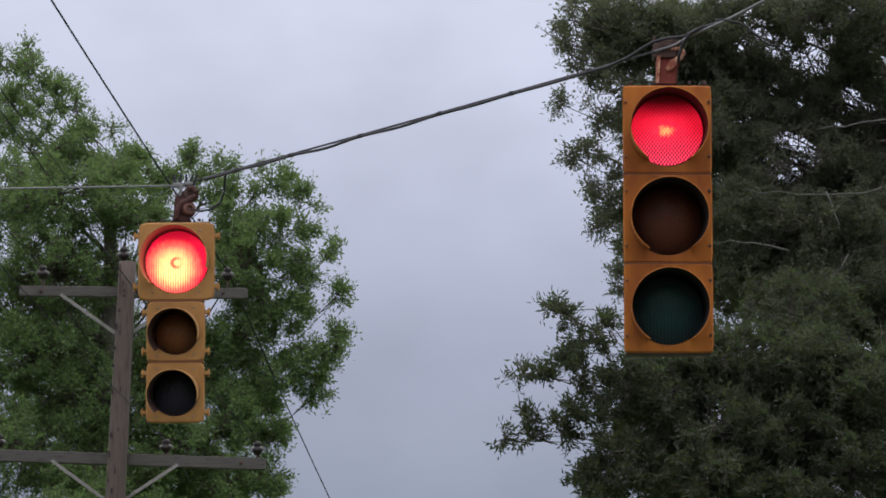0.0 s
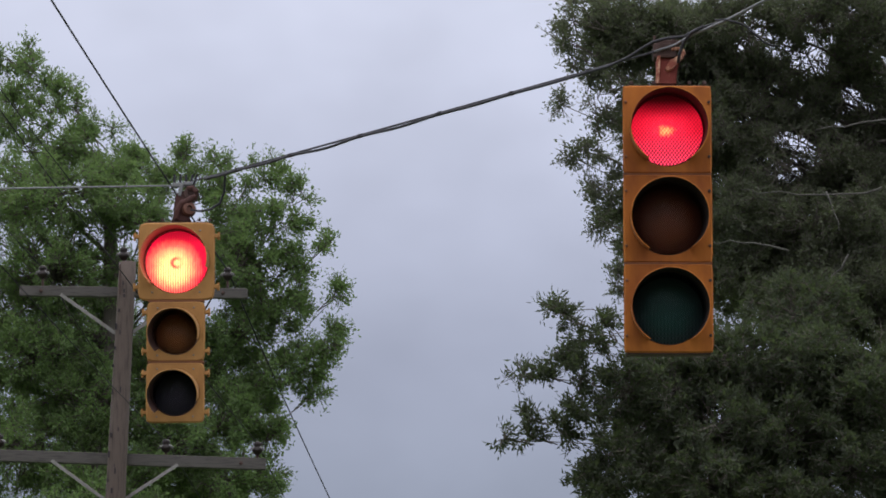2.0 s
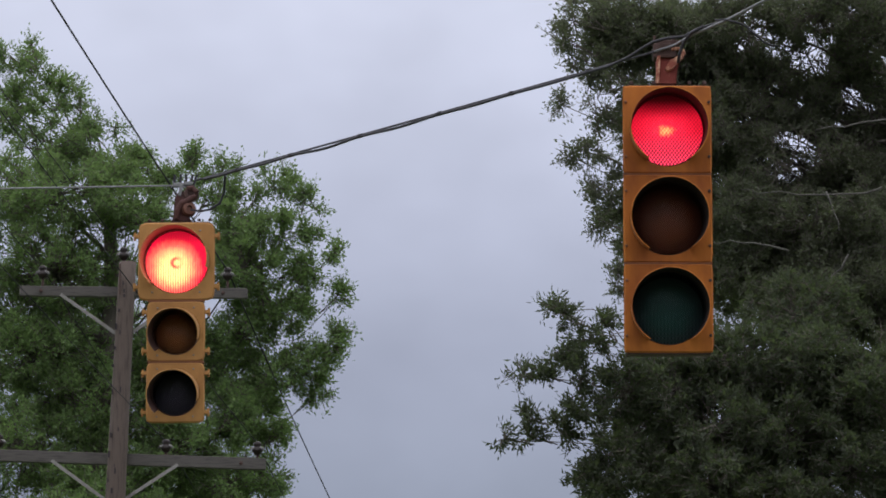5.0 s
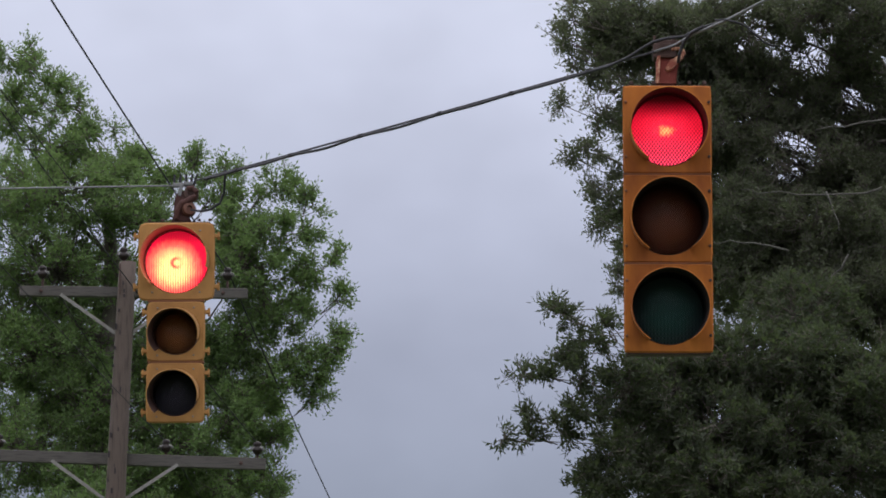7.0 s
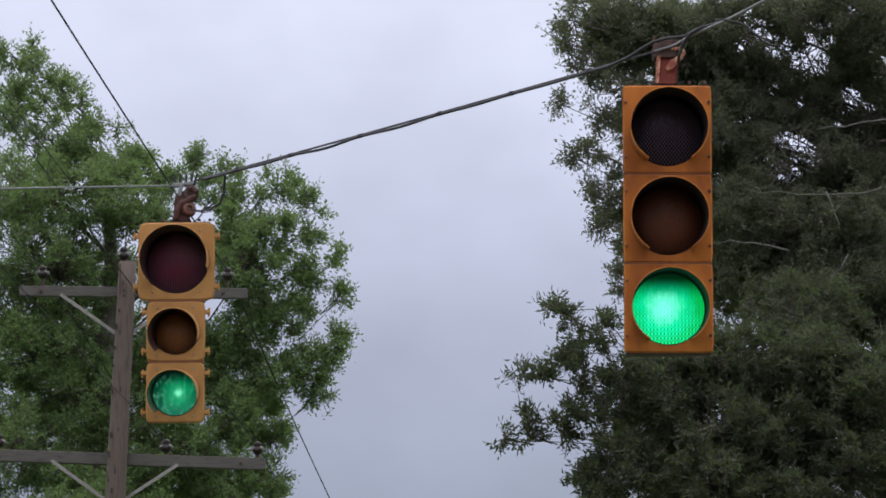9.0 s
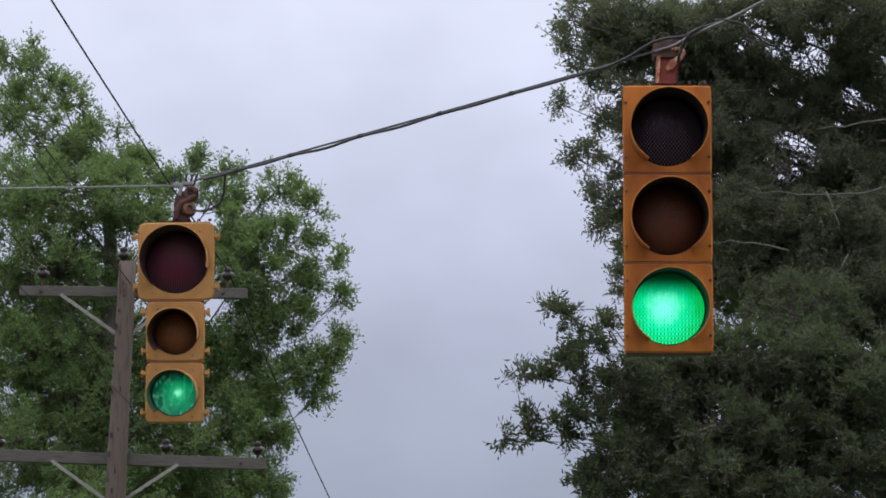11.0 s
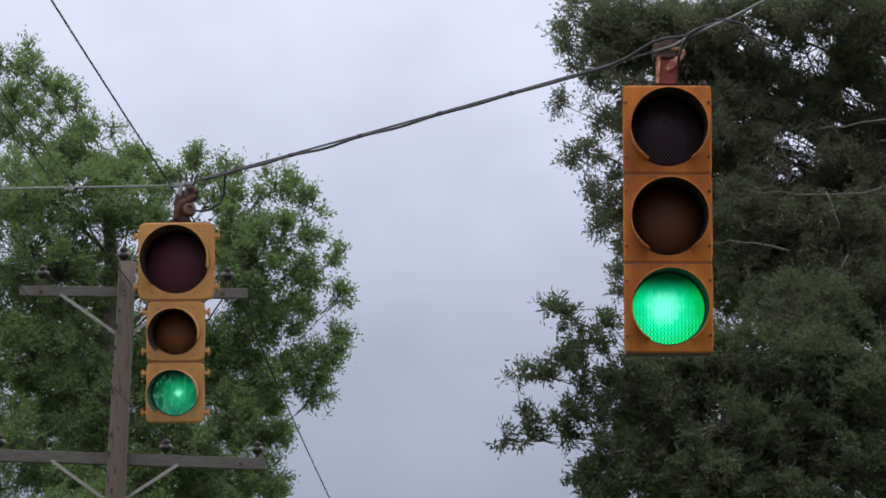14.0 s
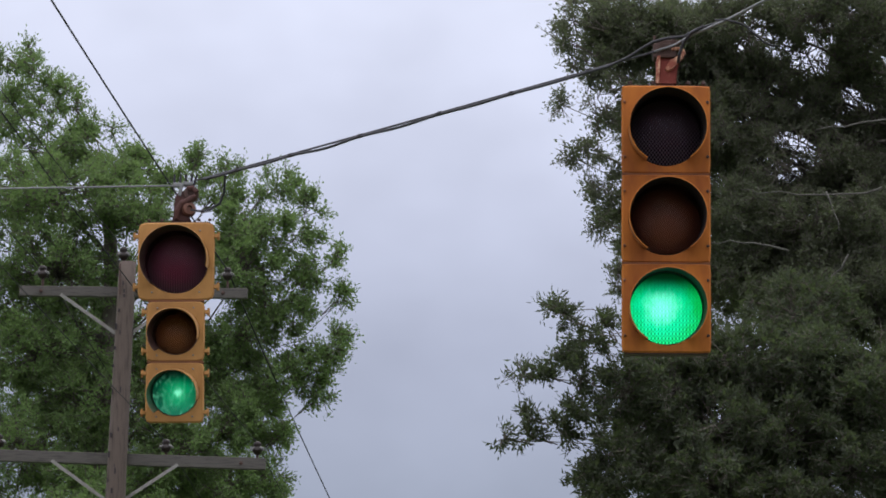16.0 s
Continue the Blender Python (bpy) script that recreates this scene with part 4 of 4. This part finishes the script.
# openings placed to fit the camera's view of the crown
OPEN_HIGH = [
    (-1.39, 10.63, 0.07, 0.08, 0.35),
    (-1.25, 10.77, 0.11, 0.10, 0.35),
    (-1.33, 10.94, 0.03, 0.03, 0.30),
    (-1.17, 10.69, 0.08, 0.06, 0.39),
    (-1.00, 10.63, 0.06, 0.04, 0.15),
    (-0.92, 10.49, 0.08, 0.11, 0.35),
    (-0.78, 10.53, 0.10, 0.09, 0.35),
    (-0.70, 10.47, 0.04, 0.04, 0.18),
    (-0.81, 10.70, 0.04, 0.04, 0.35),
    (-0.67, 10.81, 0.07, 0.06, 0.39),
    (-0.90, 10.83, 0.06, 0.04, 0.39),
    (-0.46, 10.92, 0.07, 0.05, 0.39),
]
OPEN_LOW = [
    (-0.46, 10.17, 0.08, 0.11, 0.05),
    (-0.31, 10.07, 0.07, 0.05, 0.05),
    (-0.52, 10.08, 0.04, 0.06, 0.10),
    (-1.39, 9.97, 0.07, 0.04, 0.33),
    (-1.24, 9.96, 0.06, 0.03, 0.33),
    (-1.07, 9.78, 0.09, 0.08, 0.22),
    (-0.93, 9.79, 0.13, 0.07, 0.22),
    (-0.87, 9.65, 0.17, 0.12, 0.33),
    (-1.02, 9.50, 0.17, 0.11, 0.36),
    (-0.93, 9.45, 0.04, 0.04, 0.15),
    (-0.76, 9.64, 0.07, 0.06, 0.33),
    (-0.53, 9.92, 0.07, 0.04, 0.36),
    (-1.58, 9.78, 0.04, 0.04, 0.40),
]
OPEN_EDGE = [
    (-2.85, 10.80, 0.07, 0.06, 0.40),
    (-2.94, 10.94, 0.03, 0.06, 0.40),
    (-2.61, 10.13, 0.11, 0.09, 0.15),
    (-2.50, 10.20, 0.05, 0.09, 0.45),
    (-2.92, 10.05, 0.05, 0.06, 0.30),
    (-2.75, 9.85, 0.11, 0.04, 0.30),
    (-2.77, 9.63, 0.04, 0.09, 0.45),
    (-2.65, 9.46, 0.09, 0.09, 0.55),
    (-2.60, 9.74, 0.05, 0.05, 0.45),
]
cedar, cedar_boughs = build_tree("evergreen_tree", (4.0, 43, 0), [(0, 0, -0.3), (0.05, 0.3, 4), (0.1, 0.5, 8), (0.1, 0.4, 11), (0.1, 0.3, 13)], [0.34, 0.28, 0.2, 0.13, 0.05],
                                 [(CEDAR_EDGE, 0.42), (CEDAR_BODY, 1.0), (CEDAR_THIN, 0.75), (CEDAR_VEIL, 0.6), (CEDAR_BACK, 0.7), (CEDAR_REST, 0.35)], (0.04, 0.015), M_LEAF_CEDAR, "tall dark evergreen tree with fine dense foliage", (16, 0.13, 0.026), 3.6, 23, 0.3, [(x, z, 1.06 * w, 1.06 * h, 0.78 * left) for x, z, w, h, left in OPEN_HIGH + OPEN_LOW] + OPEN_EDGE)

OAK_EDGE = [
    (-2.23, 0.00, 7.74, 0.05, 0.06),
    (-2.31, 0.00, 7.80, 0.04, 0.04),
    (-2.09, 0.00, 7.58, 0.08, 0.10),
    (-2.27, 0.00, 7.47, 0.08, 0.06),
    (-2.58, 0.00, 7.29, 0.04, 0.03),
    (-2.40, 0.00, 7.27, 0.09, 0.06),
    (-2.14, 0.00, 7.26, 0.16, 0.13),
    (-1.93, 0.10, 7.62, 0.07, 0.13),
    (-2.72, 0.00, 6.78, 0.03, 0.01),
    (-2.52, 0.00, 6.78, 0.08, 0.03),
    (-2.30, 0.00, 6.83, 0.13, 0.06),
    (-2.53, 0.00, 6.93, 0.05, 0.03),
    (-2.05, 0.00, 6.99, 0.16, 0.09),
    (-1.85, 0.00, 6.71, 0.14, 0.12),
]
OAK_BODY = [
    (-2.07, 0.00, 6.47, 0.06, 0.10),
    (-1.96, 0.00, 6.34, 0.12, 0.09),
    (-1.79, 0.20, 7.22, 0.17, 0.22),
    (-1.64, 0.10, 6.55, 0.25, 0.22),
    (-1.36, 0.30, 7.21, 0.32, 0.23),
    (-0.85, 0.40, 7.46, 0.41, 0.27),
    (-0.26, 0.40, 7.41, 0.41, 0.27),
    (-1.09, 0.20, 6.88, 0.45, 0.27),
    (-0.46, 0.20, 6.83, 0.45, 0.27),
    (0.18, 0.20, 7.20, 0.36, 0.36),
    (0.07, 0.10, 6.55, 0.38, 0.27),
    (-1.06, 0.00, 6.40, 0.50, 0.20),
    (-0.48, 0.00, 6.35, 0.41, 0.18),
]
OAK_BACK = [
    (-1.27, 1.00, 7.64, 0.42, 0.28),
    (-0.57, 1.20, 7.39, 0.60, 0.42),
    (0.12, 1.20, 7.11, 0.51, 0.51),
    (-1.05, 1.10, 6.72, 0.60, 0.32),
    (-0.23, 1.30, 7.97, 0.47, 0.33),
    (-1.61, 0.90, 7.07, 0.23, 0.32),
]
OAK_REST = [
    (1.00, 0.10, 6.60, 0.80, 0.80),
    (-1.00, 0.00, 5.40, 1.10, 0.55),
    (0.60, 0.20, 5.20, 1.00, 0.60),
]

oak, oak_boughs = build_tree("oak_tree", (3.2, 40, 0), [(0, 0, -0.3), (0, 0.3, 2.5), (-0.1, 0.9, 5), (-0.2, 1.5, 7.3)], [0.22, 0.18, 0.11, 0.03],
                             [(OAK_EDGE, 0.45), (OAK_BODY, 0.9), (OAK_BACK, 0.8), (OAK_REST, 0.35)], (0.056, 0.018), M_LEAF_OAK, "dark green narrow-leaved oak with twigs reaching out", (11, 0.12, 0.018), 3.4, 37, -0.05)


def dead_branch(pts, r, label):
    bm = bmesh.new()
    rng = random.Random(len(pts) + int(100 * pts[0][2]))
    pts = [(x + rng.uniform(-0.03, 0.03), y + 0.3 + rng.uniform(-0.08, 0.08), z + rng.uniform(-0.018, 0.018)) for a, c in zip(pts, pts[1:] + pts[-1:]) for x, y, z in (a, tuple((p + q) / 2 for p, q in zip(a, c)))]
    n = len(pts)
    tube(bm, pts, [r * (1 - 0.7 * k / (n - 1)) for k in range(n)], 7)
    return part("dead_branch", bm, M_DEADWOOD, cedar, label, smooth=True)

dead_branch([(-0.26, -1.00, 9.23), (-0.59, -1.05, 9.19), (-0.98, -1.10, 9.18), (-1.31, -1.10, 9.18), (-1.49, -1.10, 9.21)], 0.009, "pale bare dead branch")
dead_branch([(-0.78, -1.10, 9.18), (-0.70, -1.15, 9.00), (-0.64, -1.15, 8.84)], 0.009, "pale bare dead branch")
dead_branch([(-1.08, -1.10, 8.68), (-1.36, -1.10, 8.74), (-1.60, -1.10, 8.76), (-1.76, -1.10, 8.76)], 0.009, "pale bare dead branch")
dead_branch([(-0.61, -1.20, 8.63), (-0.71, -1.25, 8.43), (-0.76, -1.25, 8.23)], 0.009, "pale bare dead branch")
dead_branch([(-0.24, -0.90, 9.85), (-0.57, -0.90, 9.80), (-0.81, -0.90, 9.75)], 0.009, "pale bare dead branch")
dead_branch([(-1.37, -0.90, 6.66), (-1.39, -0.90, 6.57)], 0.009, "pale bare dead branch")


def cedar_limbs():
    """Bare limbs and their twigs inside the crown, seen against the sky where the foliage is thin."""
    rnd = random.Random(31)
    for k in range(12):
        z0 = 8.9 + 0.19 * k + rnd.uniform(-0.08, 0.08)
        a, b = Vector((0.12, 0.5, z0)), Vector((rnd.uniform(-1.9, -1.2), rnd.uniform(0.3, 1.3), z0 + rnd.uniform(0.15, 0.75)))
        pts = [a.lerp(b, q / 9) + Vector((rnd.uniform(-0.03, 0.03), rnd.uniform(-0.04, 0.04), -0.10 * math.sin(math.pi * q / 9) + rnd.uniform(-0.04, 0.04))) for q in range(10)]
        bm = bmesh.new()
        tube(bm, pts, [0.021 * (1 - 0.085 * q) for q in range(10)], 6)
        for q in range(2, 10):
            for _ in range(2):
                tip = pts[q] + Vector((rnd.uniform(-0.42, 0.1), rnd.uniform(-0.3, 0.3), rnd.uniform(-0.2, 0.34)))
                mid = pts[q].lerp(tip, 0.5) + Vector((rnd.uniform(-0.05, 0.05), 0, rnd.uniform(-0.05, 0.05)))
                tube(bm, [pts[q], mid, tip], [0.0075, 0.005, 0.002], 5)
        part("limb", bm, M_BARK, cedar, "bare grey-brown limb with twigs", smooth=True)


cedar_limbs()

# ---- vehicle ----


def panel(bm, x0, x1, z0, z1, rnd, side, off, thick=0.006, follow=False):
    """A rounded flat panel on the cabin's side; side(z) gives the side's y at a height."""
    out = []
    for cx, cz, a0 in ((x1 - rnd, z1 - rnd, 0), (x0 + rnd, z1 - rnd, 90), (x0 + rnd, z0 + rnd, 180), (x1 - rnd, z0 + rnd, 270)):
        for k in range(6):
            a = radians(a0 + 18 * k)
            out.append((cx + rnd * math.cos(a), cz + rnd * math.sin(a)))
    if follow:
        # the upper edge falls with the roof
        out = [(x, z + (roof_at(x) - 2.035) * 0.9 if z > 1.6 else z) for x, z in out]
        n = 14
        top = [(x0 + rnd + (x1 - x0 - 2 * rnd) * (1 - k / n), z1) for k in range(1, n)]
        top = [(x, z + (roof_at(x) - 2.035) * 0.9) for x, z in top]
        out = out[:6] + top + out[6:]
    loft(bm, [[(x, side(z) - off + d, z) for x, z in out] for d in (thick, 0.0)], True, True)
    return bm


RAIL_REAR, RAIL_FRONT = -1.03, 0.68
# height of the roof's edge along the vehicle
ROOF = ((-2.4, 1.3), (-2.3, 1.72), (-2.1, 1.83), (-1.5, 1.92), (-1.2, 1.975), (-1.05, 2.012), (-0.9, 2.024), (-0.4, 2.031), (0.3, 2.035), (0.62, 2.035), (0.8, 2.033), (1.0, 2.025), (1.15, 2.02), (1.3, 2.0135), (1.45, 2.005), (1.55, 1.996), (1.62, 1.986), (1.68, 1.977), (1.77, 1.952), (1.85, 1.92), (2.3, 1.32))


def roof_at(x):
    for (xa, za), (xb, zb) in zip(ROOF, ROOF[1:]):
        if x <= xb:
            return za + (zb - za) * (x - xa) / (xb - xa)
    return ROOF[-1][1]


def build_vehicle():
    car = holder("sport_utility_vehicle", pose(-12, -4.2, 0), "pale blue-green sport utility vehicle with dark roof rails", "car")
    W = 1.72

    def section(x, z0, zs, y0s, roof):
        """Half-section heights zs at near-side y0s, closed over to the far side."""
        near = [(x, y, z) for z, y in zip(zs, y0s)]
        far = [(x, W - y, z) for z, y in zip(zs, y0s)]
        return [(x, y0s[0] + 0.04, z0)] + near + roof + far[::-1] + [(x, W - y0s[0] - 0.04, z0)]
    bm = bmesh.new()
    rings = []
    for x, zt, inset in ((-2.45, 1.0, 0.10), (-2.38, 1.2, 0.03), (-2.0, 1.25, 0.0), (1.9, 1.22, 0.0), (2.5, 1.14, 0.02), (2.85, 1.04, 0.07), (2.93, 0.9, 0.14)):
        zs = (0.45, 0.62, 0.85, zt - 0.06, zt)
        ys = tuple(-0.17 + inset + k for k in (0.03, 0.0, -0.01, 0.01, 0.05))
        rings.append(section(x, 0.4, zs, ys, [(x, W * 0.35, zt + 0.02), (x, W * 0.65, zt + 0.02)]))
    loft(bm, rings, True, True)
    part("body", bm, M_CARPAINT, car, smooth=True)
    bm = bmesh.new()
    rings = []
    for x, zt in ROOF:
        b = 0.05 if zt < 1.5 else 0.0
        h = zt - 1.2
        flat = min(1.0, h / 0.7)
        zs = (1.2 + h * 0.02, 1.2 + h * 0.45, zt - 0.10 * flat, zt - 0.055 * flat, zt - 0.025 * flat, zt - 0.007 * flat, zt)
        ys = tuple(b + k for k in (-0.13, -0.09, -0.052, -0.046, -0.03, -0.006, 0.03))
        rings.append(section(x, 1.19, zs, ys, [(x, 0.12, zt + 0.007), (x, W * 0.35, zt + 0.02), (x, W * 0.65, zt + 0.02), (x, W - 0.12, zt + 0.007)]))
    loft(bm, rings, True, True)
    part("cabin", bm, M_CARPAINT, car, smooth=True)

    def near(z):
        return -0.13 + 0.078 * (z - 1.2) / 0.69

    for far in (False, True):
        side = (lambda z: near(z)) if not far else (lambda z: W - near(z))
        sg = 1 if not far else -1
        for x0, x1, z1 in ((-2.0, -1.2, 1.84), (-1.08, -0.19, 1.905), (-0.06, 1.66, 1.970)):
            front = x1 > 1
            bm = bmesh.new()
            panel(bm, x0, x1, 1.26, z1, 0.06, side, 0.004 * sg, 0.006 * sg, front)
            win = part("side_window", bm, M_TRIM, car, "black-trimmed side window")
            bm = bmesh.new()
            panel(bm, x0 + 0.009, x1 - 0.009, 1.269, z1 - 0.009, 0.055, side, 0.006 * sg, 0.006 * sg, front)
            part("window_frame", bm, M_FRAME, win, "brown-grey window frame")
            bm = bmesh.new()
            panel(bm, x0 + 0.026, x1 - 0.026, 1.28, z1 - 0.026, 0.045, side, 0.008 * sg, 0.006 * sg, front)
            part("seal", bm, M_TRIM, win)
            bm = bmesh.new()
            panel(bm, x0 + 0.036, x1 - 0.036, 1.29, z1 - 0.036, 0.04, side, 0.010 * sg, 0.006 * sg, front)
            part("pane", bm, M_CARGLASS, win, "dark tinted pane")
        for x in (-1.14, -0.125):
            bm = bmesh.new()
            panel(bm, x - 0.004, x + 0.004, 0.6, 1.90, 0.003, side, 0.0015 * sg, 0.006 * sg)
            part("door_gap", bm, M_TRIM, car)

        def across(y):
            return W - y if far else y
        # slanted joint over the front door, from the roof down to the window
        bm = bmesh.new()
        z0 = roof_at(0.93)
        tube(bm, [(0.912, across(0.03), z0 - 0.001), (0.918, across(-0.006), z0 - 0.007), (0.932, across(-0.03), z0 - 0.025), (0.955, across(-0.046), z0 - 0.055), (0.972, across(-0.05), z0 - 0.075)], 0.0038, 6)
        part("roof_joint", bm, M_TRIM, car, "dark slanted roof joint")
        # roof rail: a low moulded bar with blunt rounded ends, lying along the roof's edge
        bm = bmesh.new()
        rings = []
        x1 = RAIL_REAR
        for k in range(41):
            x = x1 + (RAIL_FRONT - x1) * k / 40
            near_end = max(0.02, min((x - x1) / 0.10, (RAIL_FRONT - x) / 0.085, 1.0))
            tall = 0.029 * math.sqrt(1 - (1 - near_end) ** 2.4)
            z0 = roof_at(x) - 0.006
            rings.append([(x, across(0.042 + 0.026 * math.copysign(abs(math.cos(a)) ** 0.7, math.cos(a))), z0 + (tall + 0.006) * (0.5 + 0.5 * math.copysign(abs(math.sin(a)) ** 0.7, math.sin(a)))) for a in (2 * math.pi * q / 16 for q in range(16))])
        loft(bm, rings, True, True)
        part("roof_rail", bm, M_RACK, car, "dark moulded roof rail", smooth=True)
        for wx in (-1.55, 1.95):
            bm = bmesh.new()
            yc = -0.07 if not far else W + 0.07
            lathe(bm, [(0.22, -0.1), (0.33, -0.11), (0.365, -0.07), (0.365, 0.07), (0.33, 0.11), (0.22, 0.1)], 32, pose(wx, yc, 0.365, 90, 0, 0))
            wheel = part("wheel", bm, M_TYRE, car, "black tyre")
            bm = bmesh.new()
            lathe(bm, [(0.05, -0.115), (0.2, -0.1), (0.225, -0.113), (0.225, 0.113), (0.2, 0.1), (0.05, 0.115)], 24, pose(wx, yc, 0.365, 90, 0, 0))
            part("rim", bm, M_ALLOY, wheel, "alloy rim")
        bm = bmesh.new()
        box(bm, 1.0, -0.25 if not far else W + 0.25, 1.32, 0.1, 0.2, 0.15, 0.03)
        part("wing_mirror", bm, M_CARPAINT, car)
        bm = bmesh.new()
        box(bm, 2.88, 0.1 if not far else W - 0.1, 0.86, 0.1, 0.3, 0.16, 0.03)
        part("headlight", bm, M_CLEAR, car)
        bm = bmesh.new()
        box(bm, -2.42, 0.0 if not far else W, 1.05, 0.08, 0.14, 0.3, 0.02)
        part("tail_light", bm, M_REDCOVER, car)
    bm = bmesh.new()
    vs = [bm.verts.new(p) for p in ((1.88, 0.12, 1.88), (1.88, W - 0.12, 1.88), (2.26, W - 0.06, 1.36), (2.26, 0.06, 1.36))]
    bm.faces.new(vs)
    bmesh.ops.solidify(bm, geom=bm.faces[:], thickness=-0.012)
    bmesh.ops.translate(bm, vec=(0.035, 0, 0.035), verts=bm.verts)
    part("windscreen", bm, M_CARGLASS, car, "dark windscreen")
    for x, nm in ((2.93, "front_bumper"), (-2.45, "rear_bumper")):
        bm = bmesh.new()
        box(bm, x, W / 2, 0.58, 0.16, W + 0.2, 0.2, 0.05)
        part(nm, bm, M_RACK, car)
    bm = bmesh.new()
    tube(bm, [(2.84, 0.0, 0.98), (2.79, 0.0, 1.4), (2.60, 0.0, 2.0), (2.46, 0.0, 2.37)], [0.005, 0.0036, 0.0028, 0.0024], 8)
    tube(bm, [(2.462, 0.0, 2.365), (2.457, 0.0, 2.377)], 0.0036, 8)
    part("antenna", bm, M_STRAND, car, "thin whip antenna leaning back", smooth=True)
    return car


vehicle = build_vehicle()

# ---- what moves ----


WIND_TOP = [(0, -0.07), (1.0, -0.06), (1.5, -0.04), (2.5, -0.085), (3.0, -0.07), (4.0, 0.0), (5.2, -0.03), (6.5, -0.05), (7.5, -0.02), (9.0, 0.0), (10.2, 0.01), (11.5, 0.0), (12.5, -0.02), (13.0, -0.05), (15.0, -0.07), (16.0, -0.06)]
WIND_CROWN = [(0, -0.07), (0.5, -0.11), (1.5, -0.13), (2.0, -0.16), (2.5, -0.15), (3.0, -0.13), (4.0, -0.08), (5.2, -0.03), (6.5, 0.0), (7.5, -0.03), (9.0, 0.0), (10.2, 0.025), (11.5, 0.02), (12.5, 0.0), (14.0, -0.015), (16.0, -0.002)]
WIND_LOW = [(0, -0.015), (0.5, -0.02), (1.0, -0.03), (2.0, -0.04), (3.0, -0.05), (4.0, -0.03), (5.2, -0.01), (6.5, 0.01), (7.5, -0.01), (9.0, 0.0), (10.2, 0.01), (11.5, 0.015), (13.0, 0.005), (14.0, 0.0), (16.0, 0.012)]


def motions():
    # the red lamps fade out as the green ones light: each slides back from its lens or forward only to set its glow
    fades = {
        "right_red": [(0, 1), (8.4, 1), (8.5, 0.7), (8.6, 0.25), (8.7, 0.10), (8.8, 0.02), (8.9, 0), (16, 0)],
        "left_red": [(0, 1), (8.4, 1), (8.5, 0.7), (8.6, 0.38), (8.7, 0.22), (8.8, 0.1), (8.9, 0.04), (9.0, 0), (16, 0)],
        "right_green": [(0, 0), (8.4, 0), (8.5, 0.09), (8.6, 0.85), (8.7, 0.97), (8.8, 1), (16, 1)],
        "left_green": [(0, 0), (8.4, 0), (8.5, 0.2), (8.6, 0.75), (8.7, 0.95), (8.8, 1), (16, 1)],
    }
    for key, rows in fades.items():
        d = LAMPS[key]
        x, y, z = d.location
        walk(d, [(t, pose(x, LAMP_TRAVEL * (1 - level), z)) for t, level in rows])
    for sig, rows in ((right_signal, ((0, 0), (11.5, 0), (12.0, 0.2), (12.5, 0.33), (13.0, 0), (15.0, 0), (15.5, 0.2), (16, 0.33))), (left_signal, ((0, 0), (8.5, 0), (11.5, 0.1), (12.5, 0.12), (14.0, 0), (16, 0.08)))):
        x, y, z = sig.location
        rz = math.degrees(sig.rotation_euler.z)
        walk(sig, [(t, pose(x - 0.012 * a, y, z, 0, a, rz)) for t, a in rows])
    # boughs of the broadleaf tree swing about their roots
    for k, (b, arm) in enumerate(broad_boughs):
        k -= len(AIRY_TOP) + len(AIRY_FILL)
        wind = WIND_TOP if k < 0 else WIND_CROWN if 8 <= k < 8 + len(CROWN_TOP) else WIND_LOW
        reach = max(1.0, float(np.linalg.norm(arm)))
        x, y, z = b.location
        up = max(0.5, float(arm[2]) / reach)
        scale = 0.5 if 0 <= k < 8 else 1.0 - 0.03 * (k % 5)
        walk(b, [(t, pose(x, y, z, 0, math.degrees(scale * s / (reach * up)), 0)) for t, s in wind])
    # the vehicle pulls over the crossing; its place, turn and nose-up tilt are fitted to the camera's view
    walk(vehicle, [(t, pose(x, y, 0.2 * math.sin(radians(q)), 0, -q, a)) for t, x, y, a, q in (
        (0, -9.82, -4.351, 44, 0), (9.5, -9.82, -4.351, 44, 0), (11.5, -8.165, -2.754, 44, 0), (13, -5.791, -0.461, 44, 0), (14, -3.849, 1.414, 44, 0), (14.5, -2.77, 2.456, 44, 0),
        (14.6, -2.554, 2.665, 44, 0), (14.7, -2.353, 2.859, 44, 0), (14.8, -1.781, 3.411, 44, 0), (14.9, -1.605, 3.582, 44, 0), (15.0, -1.188, 3.976, 44, 0), (15.1, -0.939, 4.215, 44, 0),
        (15.2, -0.524, 4.625, 44, 0), (15.3, -0.345, 4.849, 41, 0.3), (15.4, -0.033, 5.196, 34, 0.9), (15.5, 0.161, 5.331, 31, 0.95), (15.6, 0.442, 5.479, 24, 1.1), (15.7, 0.706, 5.606, 20, 1.2),
        (15.8, 1.502, 6.077, 18, 1.2), (16, 2.527, 6.693, 16, 0.8))])


motions()
